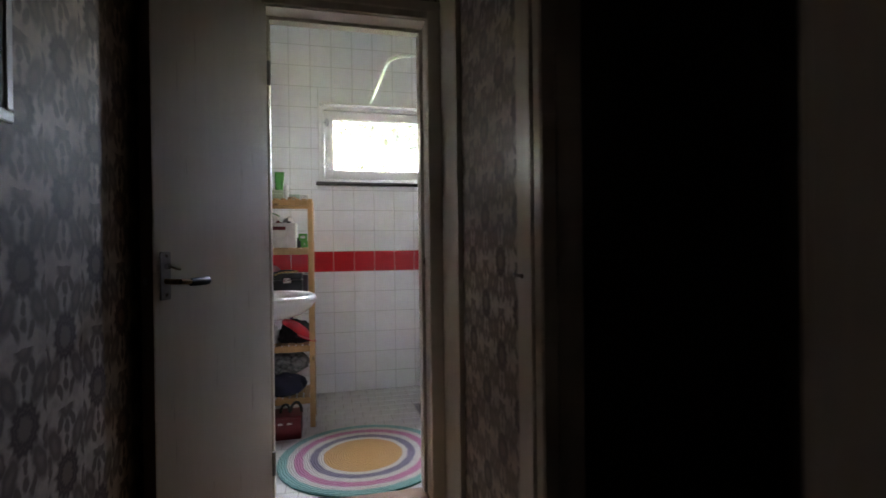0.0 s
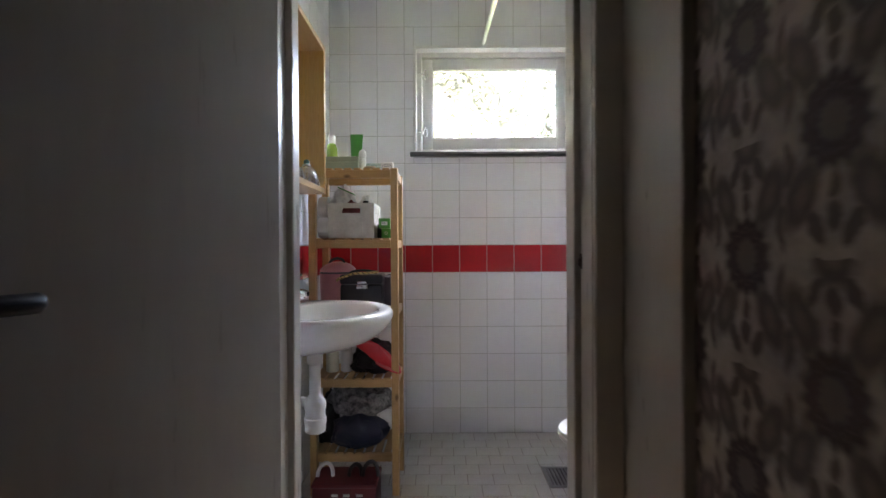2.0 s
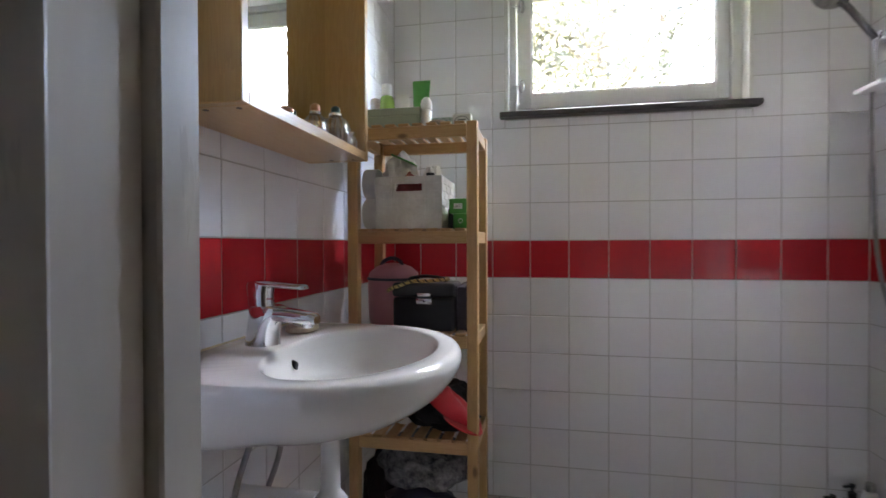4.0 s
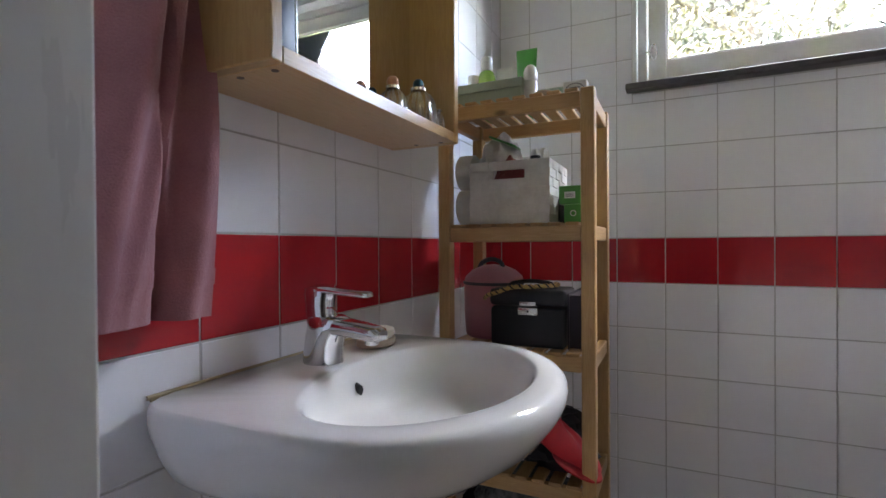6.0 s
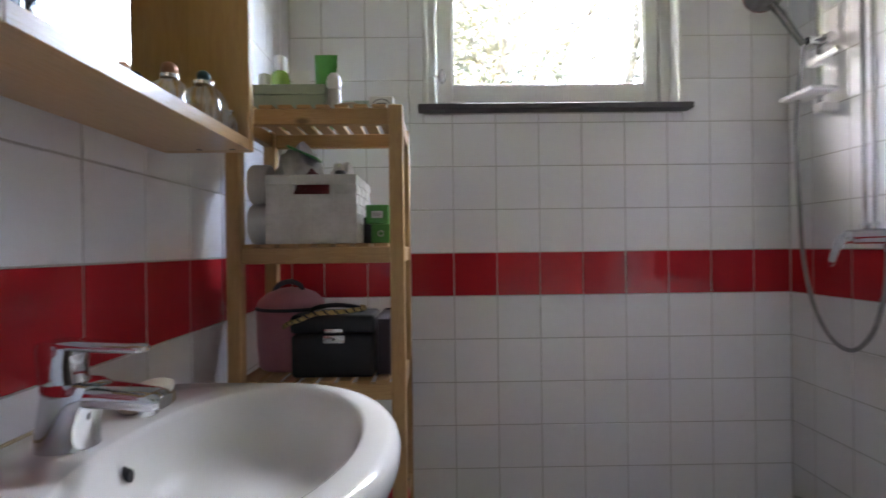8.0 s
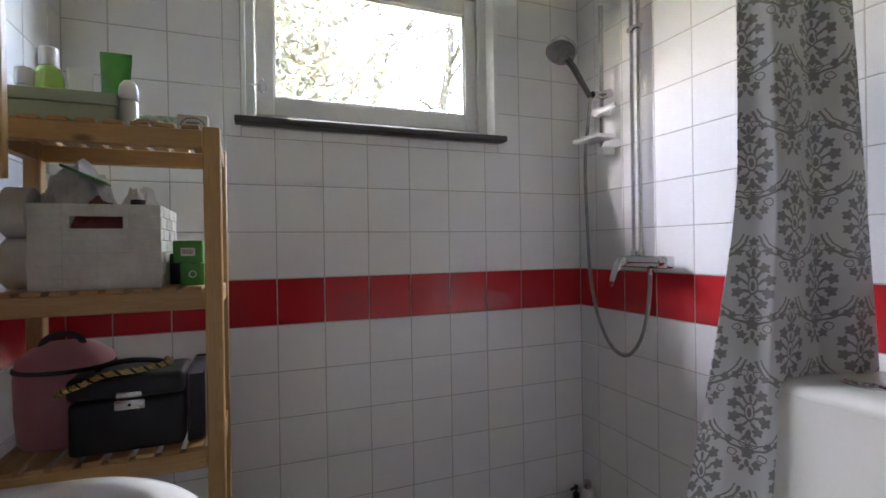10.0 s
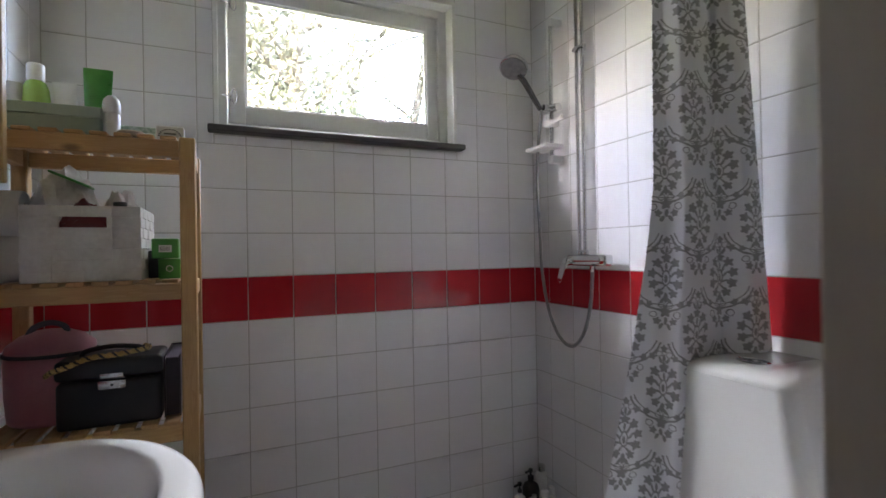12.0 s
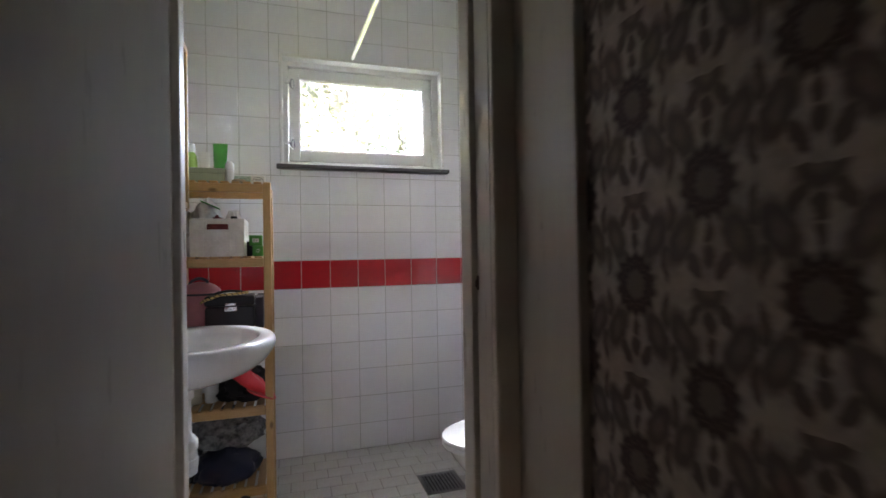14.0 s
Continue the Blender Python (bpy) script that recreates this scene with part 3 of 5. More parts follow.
structure("wall_board", box((0.462, 2.0, 0.0), (HR + 0.002, YH - 0.001, ZH), 0.003), PAINT_CREAM, "cream painted board beside the bathroom door", "panel")
structure("threshold", box((-0.236, YH, -0.02), (0.406, YD, 0.02), 0.006, 2), THRESHOLD, "brown wooden door threshold", "threshold")

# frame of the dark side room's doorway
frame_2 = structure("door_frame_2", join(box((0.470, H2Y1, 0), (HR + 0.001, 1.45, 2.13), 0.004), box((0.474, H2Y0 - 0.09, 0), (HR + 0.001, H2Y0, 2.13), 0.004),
                                         box((0.474, H2Y0, 2.045), (HR + 0.001, H2Y1, 2.13), 0.004)), FRAME_TONED, "cream painted frame of a dark side doorway, toned down as shade", "door frame")
part("jamb", join(box((0.476, H2Y1 - 0.045, 0), (0.52, H2Y1 - 0.0005, 2.044), 0.006), box((0.52, H2Y1 - 0.03, 0), (HR + 0.112, H2Y1 - 0.0005, 2.044), 0.006)), FRAME_TONED, frame_2)
part("jamb", box((0.48, H2Y0 + 0.0005, 0), (HR + 0.112, H2Y0 + 0.018, 2.044), 0.005), FRAME_TONED, frame_2)

# window
window_1 = structure("window_1", join(
    box((WX0, 4.058, WZ0), (WX0 + 0.032, 4.115, WZ1), 0.003), box((WX1 - 0.04, 4.058, WZ0), (WX1, 4.115, WZ1), 0.003),
    box((WX0 + 0.032, 4.058, WZ1 - 0.032), (WX1 - 0.04, 4.115, WZ1), 0.003), box((WX0 + 0.032, 4.058, WZ0), (WX1 - 0.04, 4.115, WZ0 + 0.04), 0.003),
    # added hidden strips behind the frame, which stop light leaking past the sash
    box((WX0, 4.1155, WZ0), (WX0 + 0.055, 4.13, WZ1)), box((WX1 - 0.06, 4.1155, WZ0), (WX1, 4.13, WZ1)),
    box((WX0 + 0.0555, 4.1155, WZ1 - 0.055), (WX1 - 0.0605, 4.13, WZ1)), box((WX0 + 0.0555, 4.1155, WZ0), (WX1 - 0.0605, 4.13, WZ0 + 0.065))),
    PAINT_WHITE, "small white wooden bathroom window, shut", "window")
SX0, SX1, SZ0, SZ1 = WX0 + 0.036, WX1 - 0.044, WZ0 + 0.045, WZ1 - 0.036
GX0, GX1, GZ0, GZ1 = 0.048, 0.757, 1.662, 2.054


def sash_bar(lo, hi):
    return box((lo[0], 4.066, lo[1]), (hi[0], 4.105, hi[1]), 0.005, 2)


part("sash", join(sash_bar((SX0, SZ0), (GX0, SZ1)), sash_bar((GX1, SZ0), (SX1, SZ1)), sash_bar((GX0, GZ1), (GX1, SZ1)), sash_bar((GX0, SZ0), (GX1, GZ0)),
                  box((GX0, 4.074, GZ0), (GX0 + 0.007, 4.084, GZ1), 0.002), box((GX1 - 0.007, 4.074, GZ0), (GX1, 4.084, GZ1), 0.002),
                  box((GX0, 4.074, GZ0), (GX1, 4.084, GZ0 + 0.007), 0.002), box((GX0, 4.074, GZ1 - 0.007), (GX1, 4.084, GZ1), 0.002)), PAINT_WHITE, window_1)
pane = part("pane", box((GX0 - 0.004, 4.088, GZ0 - 0.004), (GX1 + 0.004, 4.091, GZ1 + 0.004)), GLASS_PANE, window_1, "clear glass pane", False)
pane.visible_shadow = False
part("reveal", join(box((WX0 - 0.012, YB - 0.006, WZ0), (WX0 + 0.004, 4.06, WZ1 + 0.012), 0.002), box((WX1 - 0.004, YB - 0.006, WZ0), (WX1 + 0.012, 4.06, WZ1 + 0.012), 0.002),
                    box((WX0 + 0.004, YB - 0.006, WZ1 - 0.004), (WX1 - 0.004, 4.06, WZ1 + 0.012), 0.002)), PAINT_WHITE, window_1)
part("sill", box((-0.075, 3.952, WZ0 - 0.012), (0.878, 4.0575, WZ0 + 0.009), 0.003), SLATE, window_1, "dark grey slate sill")
for z in (1.689, 2.019):
    h = part("fastener", join(box((-0.006, 4.048, z - 0.012), (0.002, 4.068, z + 0.012), 0.002), tube([(-0.03, 4.05, z + 0.004), (0.004, 4.044, z)], 0.003)), CHROME, window_1, "small metal hasp")
    part("loop", tube([(0.010 + 0.009 * math.cos(a), 4.044, z + 0.026 * math.sin(a)) for a in np.linspace(0, 2 * math.pi, 17)], 0.0028, 8), CHROME, h)
for z in (1.712, 2.03):
    part("hinge", join(tube([(0.806, 4.056, z - 0.02), (0.806, 4.056, z + 0.02)], 0.005), tube([(0.806, 4.056, z + 0.02), (0.806, 4.056, z + 0.026)], 0.003)), PAINT_WHITE, window_1)

# ---- bathroom things ----
# shelf unit
shelf = thing("shelf_unit", (-0.283, 3.44, 0.0), "pine slatted shelf unit with five crowded shelves", "shelf")
FX0, FX1, FY0, FY1 = -0.458, -0.084, 3.31, 3.57
for x in (FX0, FX1 - 0.03):
    for y in (FY0, FY1 - 0.03):
        part("post", box((x, y, 0.0), (x + 0.03, y + 0.03, 1.374), 0.0025), PINE_Z, shelf)
SHELF_Z = (1.367, 1.074, 0.784, 0.490, 0.178)
for z in SHELF_Z:
    for y in (FY0 + 0.002, FY1 - 0.022):
        part("rail", box((FX0 + 0.03, y, z - 0.034), (FX1 - 0.03, y + 0.02, z), 0.002), PINE_X, shelf)
    for x in (FX0 + 0.004, FX1 - 0.024):
        part("side_rail", box((x, FY0 + 0.03, z - 0.034), (x + 0.02, FY1 - 0.03, z), 0.002), PINE_Y, shelf)
    for i in range(8):
        x = FX0 + 0.032 + i * 0.0397
        part("slat", box((x, FY0 + 0.001, z), (x + 0.029, FY1 - 0.001, z + 0.008), 0.0015), PINE_Y, shelf)
TOPS = [z + 0.008 for z in SHELF_Z]

# basin
C = Vector((-0.275, 2.85, 0.0))


def basin_outer(s, z, n=64):
    out = []
    for i in range(n):
        a = 2 * math.pi * i / n
        c, sn = math.cos(a), math.sin(a)
        e = 2.05 if c > 0 else 2.05 + 9.0 * min(1.0, -c * 3.0)
        ax = 0.214 if c > 0 else 0.247
        k = (abs(c) ** e + abs(sn) ** e) ** (-1 / e)
        out.append((-0.40 + s * (C.x + ax * k * c + 0.40), C.y + s ** (0.8 - 0.42 * min(1.0, max(0.0, -c * 2.5))) * 0.267 * k * sn, z))
    return out


def basin_inner(s, z, n=64):
    out = []
    for i in range(n):
        a = 2 * math.pi * i / n
        c, sn = math.cos(a), math.sin(a)
        ax = 0.164 if c > 0 else 0.125
        out.append((C.x + s * ax * c, C.y + 0.018 + s * 0.222 * sn, z))
    return out


basin = thing("wash_basin", (XL, C.y, 0.66), "white porcelain wash basin fixed to the tiled wall", "basin")
part("bowl", rings([basin_outer(0.20, 0.7221), basin_outer(0.38, 0.7247), basin_outer(0.55, 0.7298), basin_outer(0.71, 0.7401), basin_outer(0.84, 0.7565), basin_outer(0.93, 0.7789),
                    basin_outer(0.982, 0.8029), basin_outer(1.0, 0.8167), basin_outer(1.003, 0.8287), basin_outer(0.994, 0.8382), basin_outer(0.975, 0.8438), basin_outer(0.95, 0.8455),
                    basin_inner(1.04, 0.8425), basin_inner(1.01, 0.8399), basin_inner(0.985, 0.8322), basin_inner(0.955, 0.8167), basin_inner(0.90, 0.7935), basin_inner(0.80, 0.772),
                    basin_inner(0.62, 0.7548), basin_inner(0.38, 0.7444), basin_inner(0.14, 0.7393)]), PORCELAIN, basin)
# The overflow is a black disc; its colour stands for the hole's shade.
part("overflow_hole", rings([circle((-0.3925, 2.868, 0.805), 0.006, 14, "x", 1.35), circle((-0.3835, 2.868, 0.801), 0.006, 14, "x", 1.35)]), PLASTIC_BLACK, basin, "black disc standing for the shaded overflow hole")
part("drain_plug", lathe((C.x, C.y, 0.7405), [(0.024, 0), (0.024, 0.003), (0.018, 0.006), (0.0, 0.007)], 20), CHROME, basin, "chrome drain plug")
part("sealant", tube(spline([(XL + 0.002, C.y - 0.236, 0.840), (XL + 0.002, C.y - 0.225, 0.8435), (XL + 0.002, C.y - 0.20, 0.8445), (XL + 0.002, C.y + 0.24, 0.8445)], 5), 0.003, 8), SEALANT, basin, "yellowed sealant joint")
trap = part("trap", join(lathe((-0.32, 2.88, 0.434), [(0.024, 0), (0.033, 0.006), (0.034, 0.03), (0.036, 0.032), (0.036, 0.05), (0.033, 0.052), (0.032, 0.075), (0.035, 0.08), (0.035, 0.10), (0.03, 0.11), (0.019, 0.125), (0.018, 0.225), (0.026, 0.23), (0.026, 0.290)], 22)),
            PLASTIC_WHITE, basin, "white plastic bottle trap")
part("waste_pipe", tube(spline([(-0.35, 2.88, 0.535), (-0.42, 2.88, 0.535), (-0.525, 2.88, 0.535)]), 0.016, 12), PLASTIC_WHITE, trap)
for y in (2.80, 2.94):
    part("supply_hose", tube(spline([(-0.44, 2.85, 0.735), (-0.46, y, 0.62), (-0.49, y, 0.52), (-0.52, y, 0.47)], 6), 0.006, 8), STEEL, basin, "braided steel hose")

# tap
tap = thing("basin_tap", (-0.445, 2.855, 0.844), "chrome single-lever tap on the basin", "tap")


def oval_stack(rows, k=26):
    """Upright ovals on the tap's axis: height, middle, half length, half width."""
    return rings([[(x + rx * math.cos(a), 2.855 + ry * math.sin(a), z) for a in np.linspace(0, 2 * math.pi, k)[:-1]] for z, x, rx, ry in rows])


def bar_run(rows, k=20):
    """Flattened ovals along the spout or lever: place, height, half width, half thickness."""
    return rings([[(x, 2.855 + w * math.copysign(abs(math.cos(a)) ** 0.6, math.cos(a)), z + t * math.copysign(abs(math.sin(a)) ** 0.6, math.sin(a))) for a in np.linspace(0, 2 * math.pi, k)[:-1]] for x, z, w, t in rows])


part("body", oval_stack(((0.8445, -0.448, 0.034, 0.031), (0.852, -0.448, 0.0335, 0.0305), (0.872, -0.446, 0.033, 0.030), (0.886, -0.443, 0.034, 0.0295), (0.898, -0.438, 0.037, 0.029), (0.908, -0.435, 0.040, 0.028), (0.916, -0.437, 0.038, 0.027), (0.920, -0.440, 0.033, 0.024))), CHROME, tap)
part("spout", bar_run(((-0.43, 0.904, 0.0245, 0.0135), (-0.40, 0.903, 0.0235, 0.013), (-0.37, 0.900, 0.022, 0.012), (-0.350, 0.897, 0.021, 0.0115), (-0.339, 0.895, 0.0195, 0.0105), (-0.334, 0.894, 0.014, 0.007))), CHROME, tap)
part("aerator", lathe((-0.354, 2.855, 0.879), [(0.010, 0), (0.011, 0.002), (0.011, 0.012)], 16), CHROME, tap)
head = part("head", oval_stack(((0.9195, -0.450, 0.0265, 0.024), (0.926, -0.452, 0.0255, 0.024), (0.940, -0.453, 0.0255, 0.0235), (0.951, -0.453, 0.0275, 0.024), (0.958, -0.453, 0.0285, 0.0235), (0.964, -0.454, 0.0265, 0.021), (0.967, -0.455, 0.018, 0.014))), CHROME, tap)
part("lever", bar_run(((-0.472, 0.961, 0.013, 0.004), (-0.455, 0.963, 0.021, 0.006), (-0.43, 0.962, 0.020, 0.006), (-0.40, 0.959, 0.018, 0.0055), (-0.372, 0.957, 0.016, 0.005), (-0.360, 0.956, 0.0145, 0.0045), (-0.356, 0.9555, 0.009, 0.003))), CHROME, head)

# soap on a dish
dish = thing("soap_dish", (-0.437, 2.995, 0.845), "small oval wooden soap dish on the basin rim", "soap dish")
part("tray", rings([[(-0.437 + 0.033 * k * math.cos(a), 2.995 + 0.045 * k * math.sin(a), 0.8455 + z) for a in np.linspace(0, 2 * math.pi, 26)[:-1]] for k, z in ((0.9, 0), (1.0, 0.003), (1.0, 0.011), (0.95, 0.014))]), DISH_WOOD, dish)
soap = thing("soap", (-0.433, 3.0, 0.860), "cream bar of soap on the wooden dish", "soap")
part("bar", rings([[(-0.433 + 0.025 * k * math.cos(a), 3.0 + 0.038 * k * math.sin(a), 0.8597 + z) for a in np.linspace(0, 2 * math.pi, 26)[:-1]] for k, z in ((0.75, 0), (0.95, 0.004), (1.0, 0.009), (0.92, 0.015), (0.65, 0.019), (0.1, 0.0205))]), SOAP, soap)

# mirror cabinet: an open wooden box with a mirror back
CY0, CY1, CZ0, CZ1, CXF = 2.655, 3.208, 1.254, 1.835, -0.358
cabinet = thing("mirror_cabinet", (XL, 2.93, CZ0), "lacquered pine wall cabinet with a mirror back and open shelf", "mirror cabinet")
part("bottom_board", box((XL + 0.001, CY0 + 0.0201, CZ0), (CXF, CY1 - 0.0201, CZ0 + 0.021), 0.001), CABINET_Y, cabinet)
part("top_board", box((XL + 0.001, CY0, CZ1 - 0.02), (CXF, CY1, CZ1), 0.002), CABINET_Y, cabinet)
part("side_board", box((XL + 0.001, CY0, CZ0), (CXF, CY0 + 0.02, CZ1 - 0.0205), 0.002), CABINET_Z, cabinet)
part("side_board", box((XL + 0.001, CY1 - 0.02, CZ0), (CXF, CY1, CZ1 - 0.0205), 0.002), CABINET_Z, cabinet)
part("mirror", box((-0.474, CY0 + 0.0205, CZ0 + 0.0215), (-0.468, CY1 - 0.0205, CZ1 - 0.0205)), MIRROR, cabinet, "clear mirror", False)
part("back_board", box((XL + 0.001, CY0 + 0.0205, CZ0 + 0.0215), (-0.4745, CY1 - 0.0205, CZ1 - 0.0205)), CABINET_Z, cabinet)
# Thin dark discs stand for the shade inside the screw holes.
for y in (CY0 + 0.034, CY1 - 0.034):
    for x in (-0.385, -0.445):
        part("screw_hole", lathe((x, y, CZ0 - 0.0008), [(0.005, 0.0), (0.005, 0.001)], 10), EDGE_WOOD, cabinet, "dark disc standing for a shaded screw hole")


def perfume(x, y, r, h, cap_r, cap_h, cap, squash, label, body_mat=BOTTLE_GLASS):
    z = CZ0 + 0.0215
    ob = thing("perfume_bottle", (x, y, z), label, "perfume bottle", "bottles in the mirror cabinet")
    def fluted(rr, h0):
        return [(x + rr * (1 + 0.07 * math.cos(10 * q)) * math.cos(q), y + squash * rr * (1 + 0.07 * math.cos(10 * q)) * math.sin(q), z + h0) for q in np.linspace(0, 2 * math.pi, 61)[:-1]]

    glass = part("glass", rings([fluted(rr * r, hh * h) for rr, hh in ((0.7, 0.0), (0.95, 0.06), (1.0, 0.3), (0.95, 0.55), (0.72, 0.8), (0.36, 0.94), (0.3, 1.0))]), body_mat, ob)
    part("liquid", lathe((x, y, z + 0.004), [(r * 0.6, 0), (r * 0.82, 0.01), (r * 0.84, 0.35 * h), (r * 0.8, 0.42 * h)], 16, squash), PERFUME, glass)
    lid = part("cap", lathe((x, y, z + h), [(cap_r * 0.55, 0), (cap_r * 0.9, 0.18 * cap_h), (cap_r, 0.45 * cap_h), (cap_r * 0.9, 0.75 * cap_h), (cap_r * 0.55, 0.94 * cap_h), (cap_r * 0.1, cap_h)], 14), cap, ob)
    part("collar", lathe((x, y, z + h - 0.004), [(r * 0.42, 0), (r * 0.42, 0.006)], 14), SILVER, lid)


perfume(-0.43, 3.05, 0.032, 0.068, 0.012, 0.022, COPPER, 0.8, "small round glass perfume bottle with copper cap")
perfume(-0.41, 3.12, 0.040, 0.080, 0.0115, 0.022, TEAL, 0.8, "round glass perfume bottle with dark teal cap")
perfume(-0.388, 3.167, 0.015, 0.042, 0.010, 0.006, SILVER, 1.0, "tiny clear glass perfume bottle")
perfume(-0.448, 2.965, 0.018, 0.046, 0.009, 0.012, COPPER, 1.0, "little glass bottle with a copper stopper")

razor_case = thing("case", (-0.457, 2.772, CZ0 + 0.0215), "slim black case with a pale edge in the mirror cabinet", "case")
part("shell", box((-0.4675, 2.748, CZ0 + 0.0215), (-0.447, 2.797, CZ0 + 0.195), 0.003, 2), PLASTIC_BLACK, razor_case)
part("edge_strip", box((-0.4600, 2.7972, CZ0 + 0.0215), (-0.448, 2.804, CZ0 + 0.190), 0.002), SILVER, razor_case, "pale metal edge")

# towel on a hook
towel = thing("towel", (-0.49, 2.58, 0.93), "dusty pink terry towel hanging on a wall hook", "towel")


def towel_loop(z):
    t = (z - 0.93) / 0.66
    width = 0.15 * (1 - 0.5 * max(0, t - 0.55)) + 0.012 * math.sin(7 * t)
    mid = 2.575 + 0.03 * t
    pts = []
    n = 44
    for i in range(n):
        s = i / (n - 1)
        y = mid + (s - 0.5) * width
        fold = math.sin(s * 8.0 + 0.6 - 4.2 * t) * 0.021 * (0.55 + 0.8 * t) + 0.006 * math.sin(19 * s - 9 * t) - 0.024 * max(0.0, 1 - abs(s - 0.62 + 0.22 * t) * 13) + 0.012 * max(0.0, 1 - abs(s - 0.25 - 0.75 * t) * 9)
        pts.append((-0.468 + fold + 0.012 * (1 - abs(2 * s - 1)), y, z + 0.012 * math.sin(s * 4 + 1) * (1 if t < 0.02 else 0)))
    back = [(-0.508 + 0.4 * (p[0] + 0.468), p[1], p[2]) for p in reversed(pts)]
    return pts + back


part("cloth", rings([towel_loop(z) for z in np.linspace(0.945, 1.59, 40)]), TERRY, towel)
part("hem", rings([[(p[0] + (0.0022 if i < 44 else -0.002), p[1], p[2]) for i, p in enumerate(towel_loop(z))] for z in (0.985, 0.988, 1.002, 1.005)]), TERRY, towel)
hook = thing("wall_hook", (XL, 2.60, 1.60), "small chrome towel hook on the tiles", "hook")
part("plate", rings([circle((XL, 2.60, 1.62), 0.018, 16, "x"), circle((XL + 0.006, 2.60, 1.62), 0.018, 16, "x")]), CHROME, hook)
part("peg", tube(spline([(XL + 0.004, 2.60, 1.62), (-0.49, 2.60, 1.606), (-0.465, 2.60, 1.608), (-0.455, 2.60, 1.63)], 5), 0.005), CHROME, hook)

# ---- things on the shelves ----
T0, T1, T2, T3, T4 = TOPS


def simple_box(name, lo, hi, material, label, category, lid=None, lid_h=0.012, group=""):
    ob = thing(name, ((lo[0] + hi[0]) / 2, (lo[1] + hi[1]) / 2, lo[2]), label, category, group)
    base = part("base", box(lo, (hi[0], hi[1], hi[2] - (lid_h if lid else 0)), 0.002), material, ob)
    if lid:
        part("lid", box((lo[0] - 0.002, lo[1] - 0.002, hi[2] - lid_h), (hi[0] + 0.002, hi[1] + 0.002, hi[2]), 0.0015), lid, ob)
    return ob


sage = simple_box("gift_box", (-0.44, 3.345, T0), (-0.255, 3.475, T0 + 0.054), SAGE, "sage green lidded card box", "box", SAGE, 0.022)
part("label_band", box((-0.2532, 3.36, T0 + 0.004), (-0.2522, 3.46, T0 + 0.028), 0.0), PAPER_WHITE, sage, "pale printed band", False)
pat = simple_box("small_box", (-0.235, 3.40, T0), (-0.165, 3.465, T0 + 0.034), SAGE_PRINT, "pale green box with a fine leaf print", "box", SAGE_PRINT, 0.014)
tray = thing("wooden_lid", (-0.20, 3.37, T0), "round wooden jar lid", "lid")
part("disc", lathe((-0.205, 3.362, T0), [(0.024, 0), (0.026, 0.003), (0.026, 0.010), (0.023, 0.013)], 24), DISH_WOOD, tray)
card = simple_box("soap_carton", (-0.160, 3.355, T0), (-0.107, 3.385, T0 + 0.030), PAPER_WHITE, "small white printed carton with a leafy border", "carton")
for i in range(13):
    a = math.pi * (0.05 + 0.9 * i / 12)
    part("print_mark", box((-0.1335 + 0.021 * math.cos(a) - 0.0018, 3.3542, T0 + 0.006 + 0.017 * math.sin(a) - 0.0012), (-0.1335 + 0.021 * math.cos(a) + 0.0018, 3.3549, T0 + 0.006 + 0.017 * math.sin(a) + 0.0012)), INK_GREY, card, "", False)
part("print_bar", box((-0.145, 3.3542, T0 + 0.012), (-0.122, 3.3549, T0 + 0.015)), INK_GREY, card, "", False)


def tube_bottle(x, y, z, w, d, h, material, cap, label, tilt=0.0):
    """Squeeze tube standing on its cap, flat crimp at the top."""
    ob = thing("squeeze_tube", (x, y, z), label, "tube")
    loops = []
    for t in (0.16, 0.2, 0.45, 0.7, 0.9, 0.94, 1.0):
        k = min(1, max(0, (t - 0.2) / 0.75))
        ww, dd = w * (0.78 + 0.22 * k), d * (1 - k) + 0.003 * k
        loops.append([(x + tilt * t + 0.5 * ww * math.cos(a), y + 0.5 * dd * math.sin(a), z + h * t) for a in np.linspace(0, 2 * math.pi, 21)[:-1]])
    part("sleeve", rings(loops), material, ob)
    part("cap", lathe((x, y, z), [(w * 0.36, 0), (w * 0.39, 0.003), (w * 0.39, 0.15 * h), (w * 0.35, 0.165 * h)], 20), cap, ob)
    return ob


tube_bottle(-0.295, 3.525, T0, 0.058, 0.04, 0.188, GREEN_TUBE, GREEN_TUBE, "green plastic squeeze tube standing on its cap", 0.004)
tube_bottle(-0.350, 3.53, T0, 0.046, 0.034, 0.150, PLASTIC_WHITE, PLASTIC_WHITE, "white plastic squeeze tube standing on its cap", -0.006)
lotion = thing("lotion_bottle", (-0.405, 3.52, T0), "clear bottle of pale green lotion with a clear cap", "bottle")
part("bottle", lathe((-0.405, 3.52, T0), [(0.02, 0), (0.026, 0.004), (0.026, 0.10), (0.024, 0.125), (0.019, 0.14), (0.012, 0.145)], 20), GREEN_LIQUID, lotion)
part("cap", lathe((-0.405, 3.52, T0 + 0.145), [(0.015, 0), (0.0165, 0.002), (0.0165, 0.034), (0.014, 0.037)], 18), PLASTIC_WHITE, lotion, "clear white cap")
jar = thing("glass_jar", (-0.44, 3.51, T0), "small frosted white cosmetic jar", "jar")
part("jar", lathe((-0.44, 3.51, T0), [(0.016, 0), (0.019, 0.004), (0.019, 0.09), (0.015, 0.1)], 16), PLASTIC_WHITE, jar)
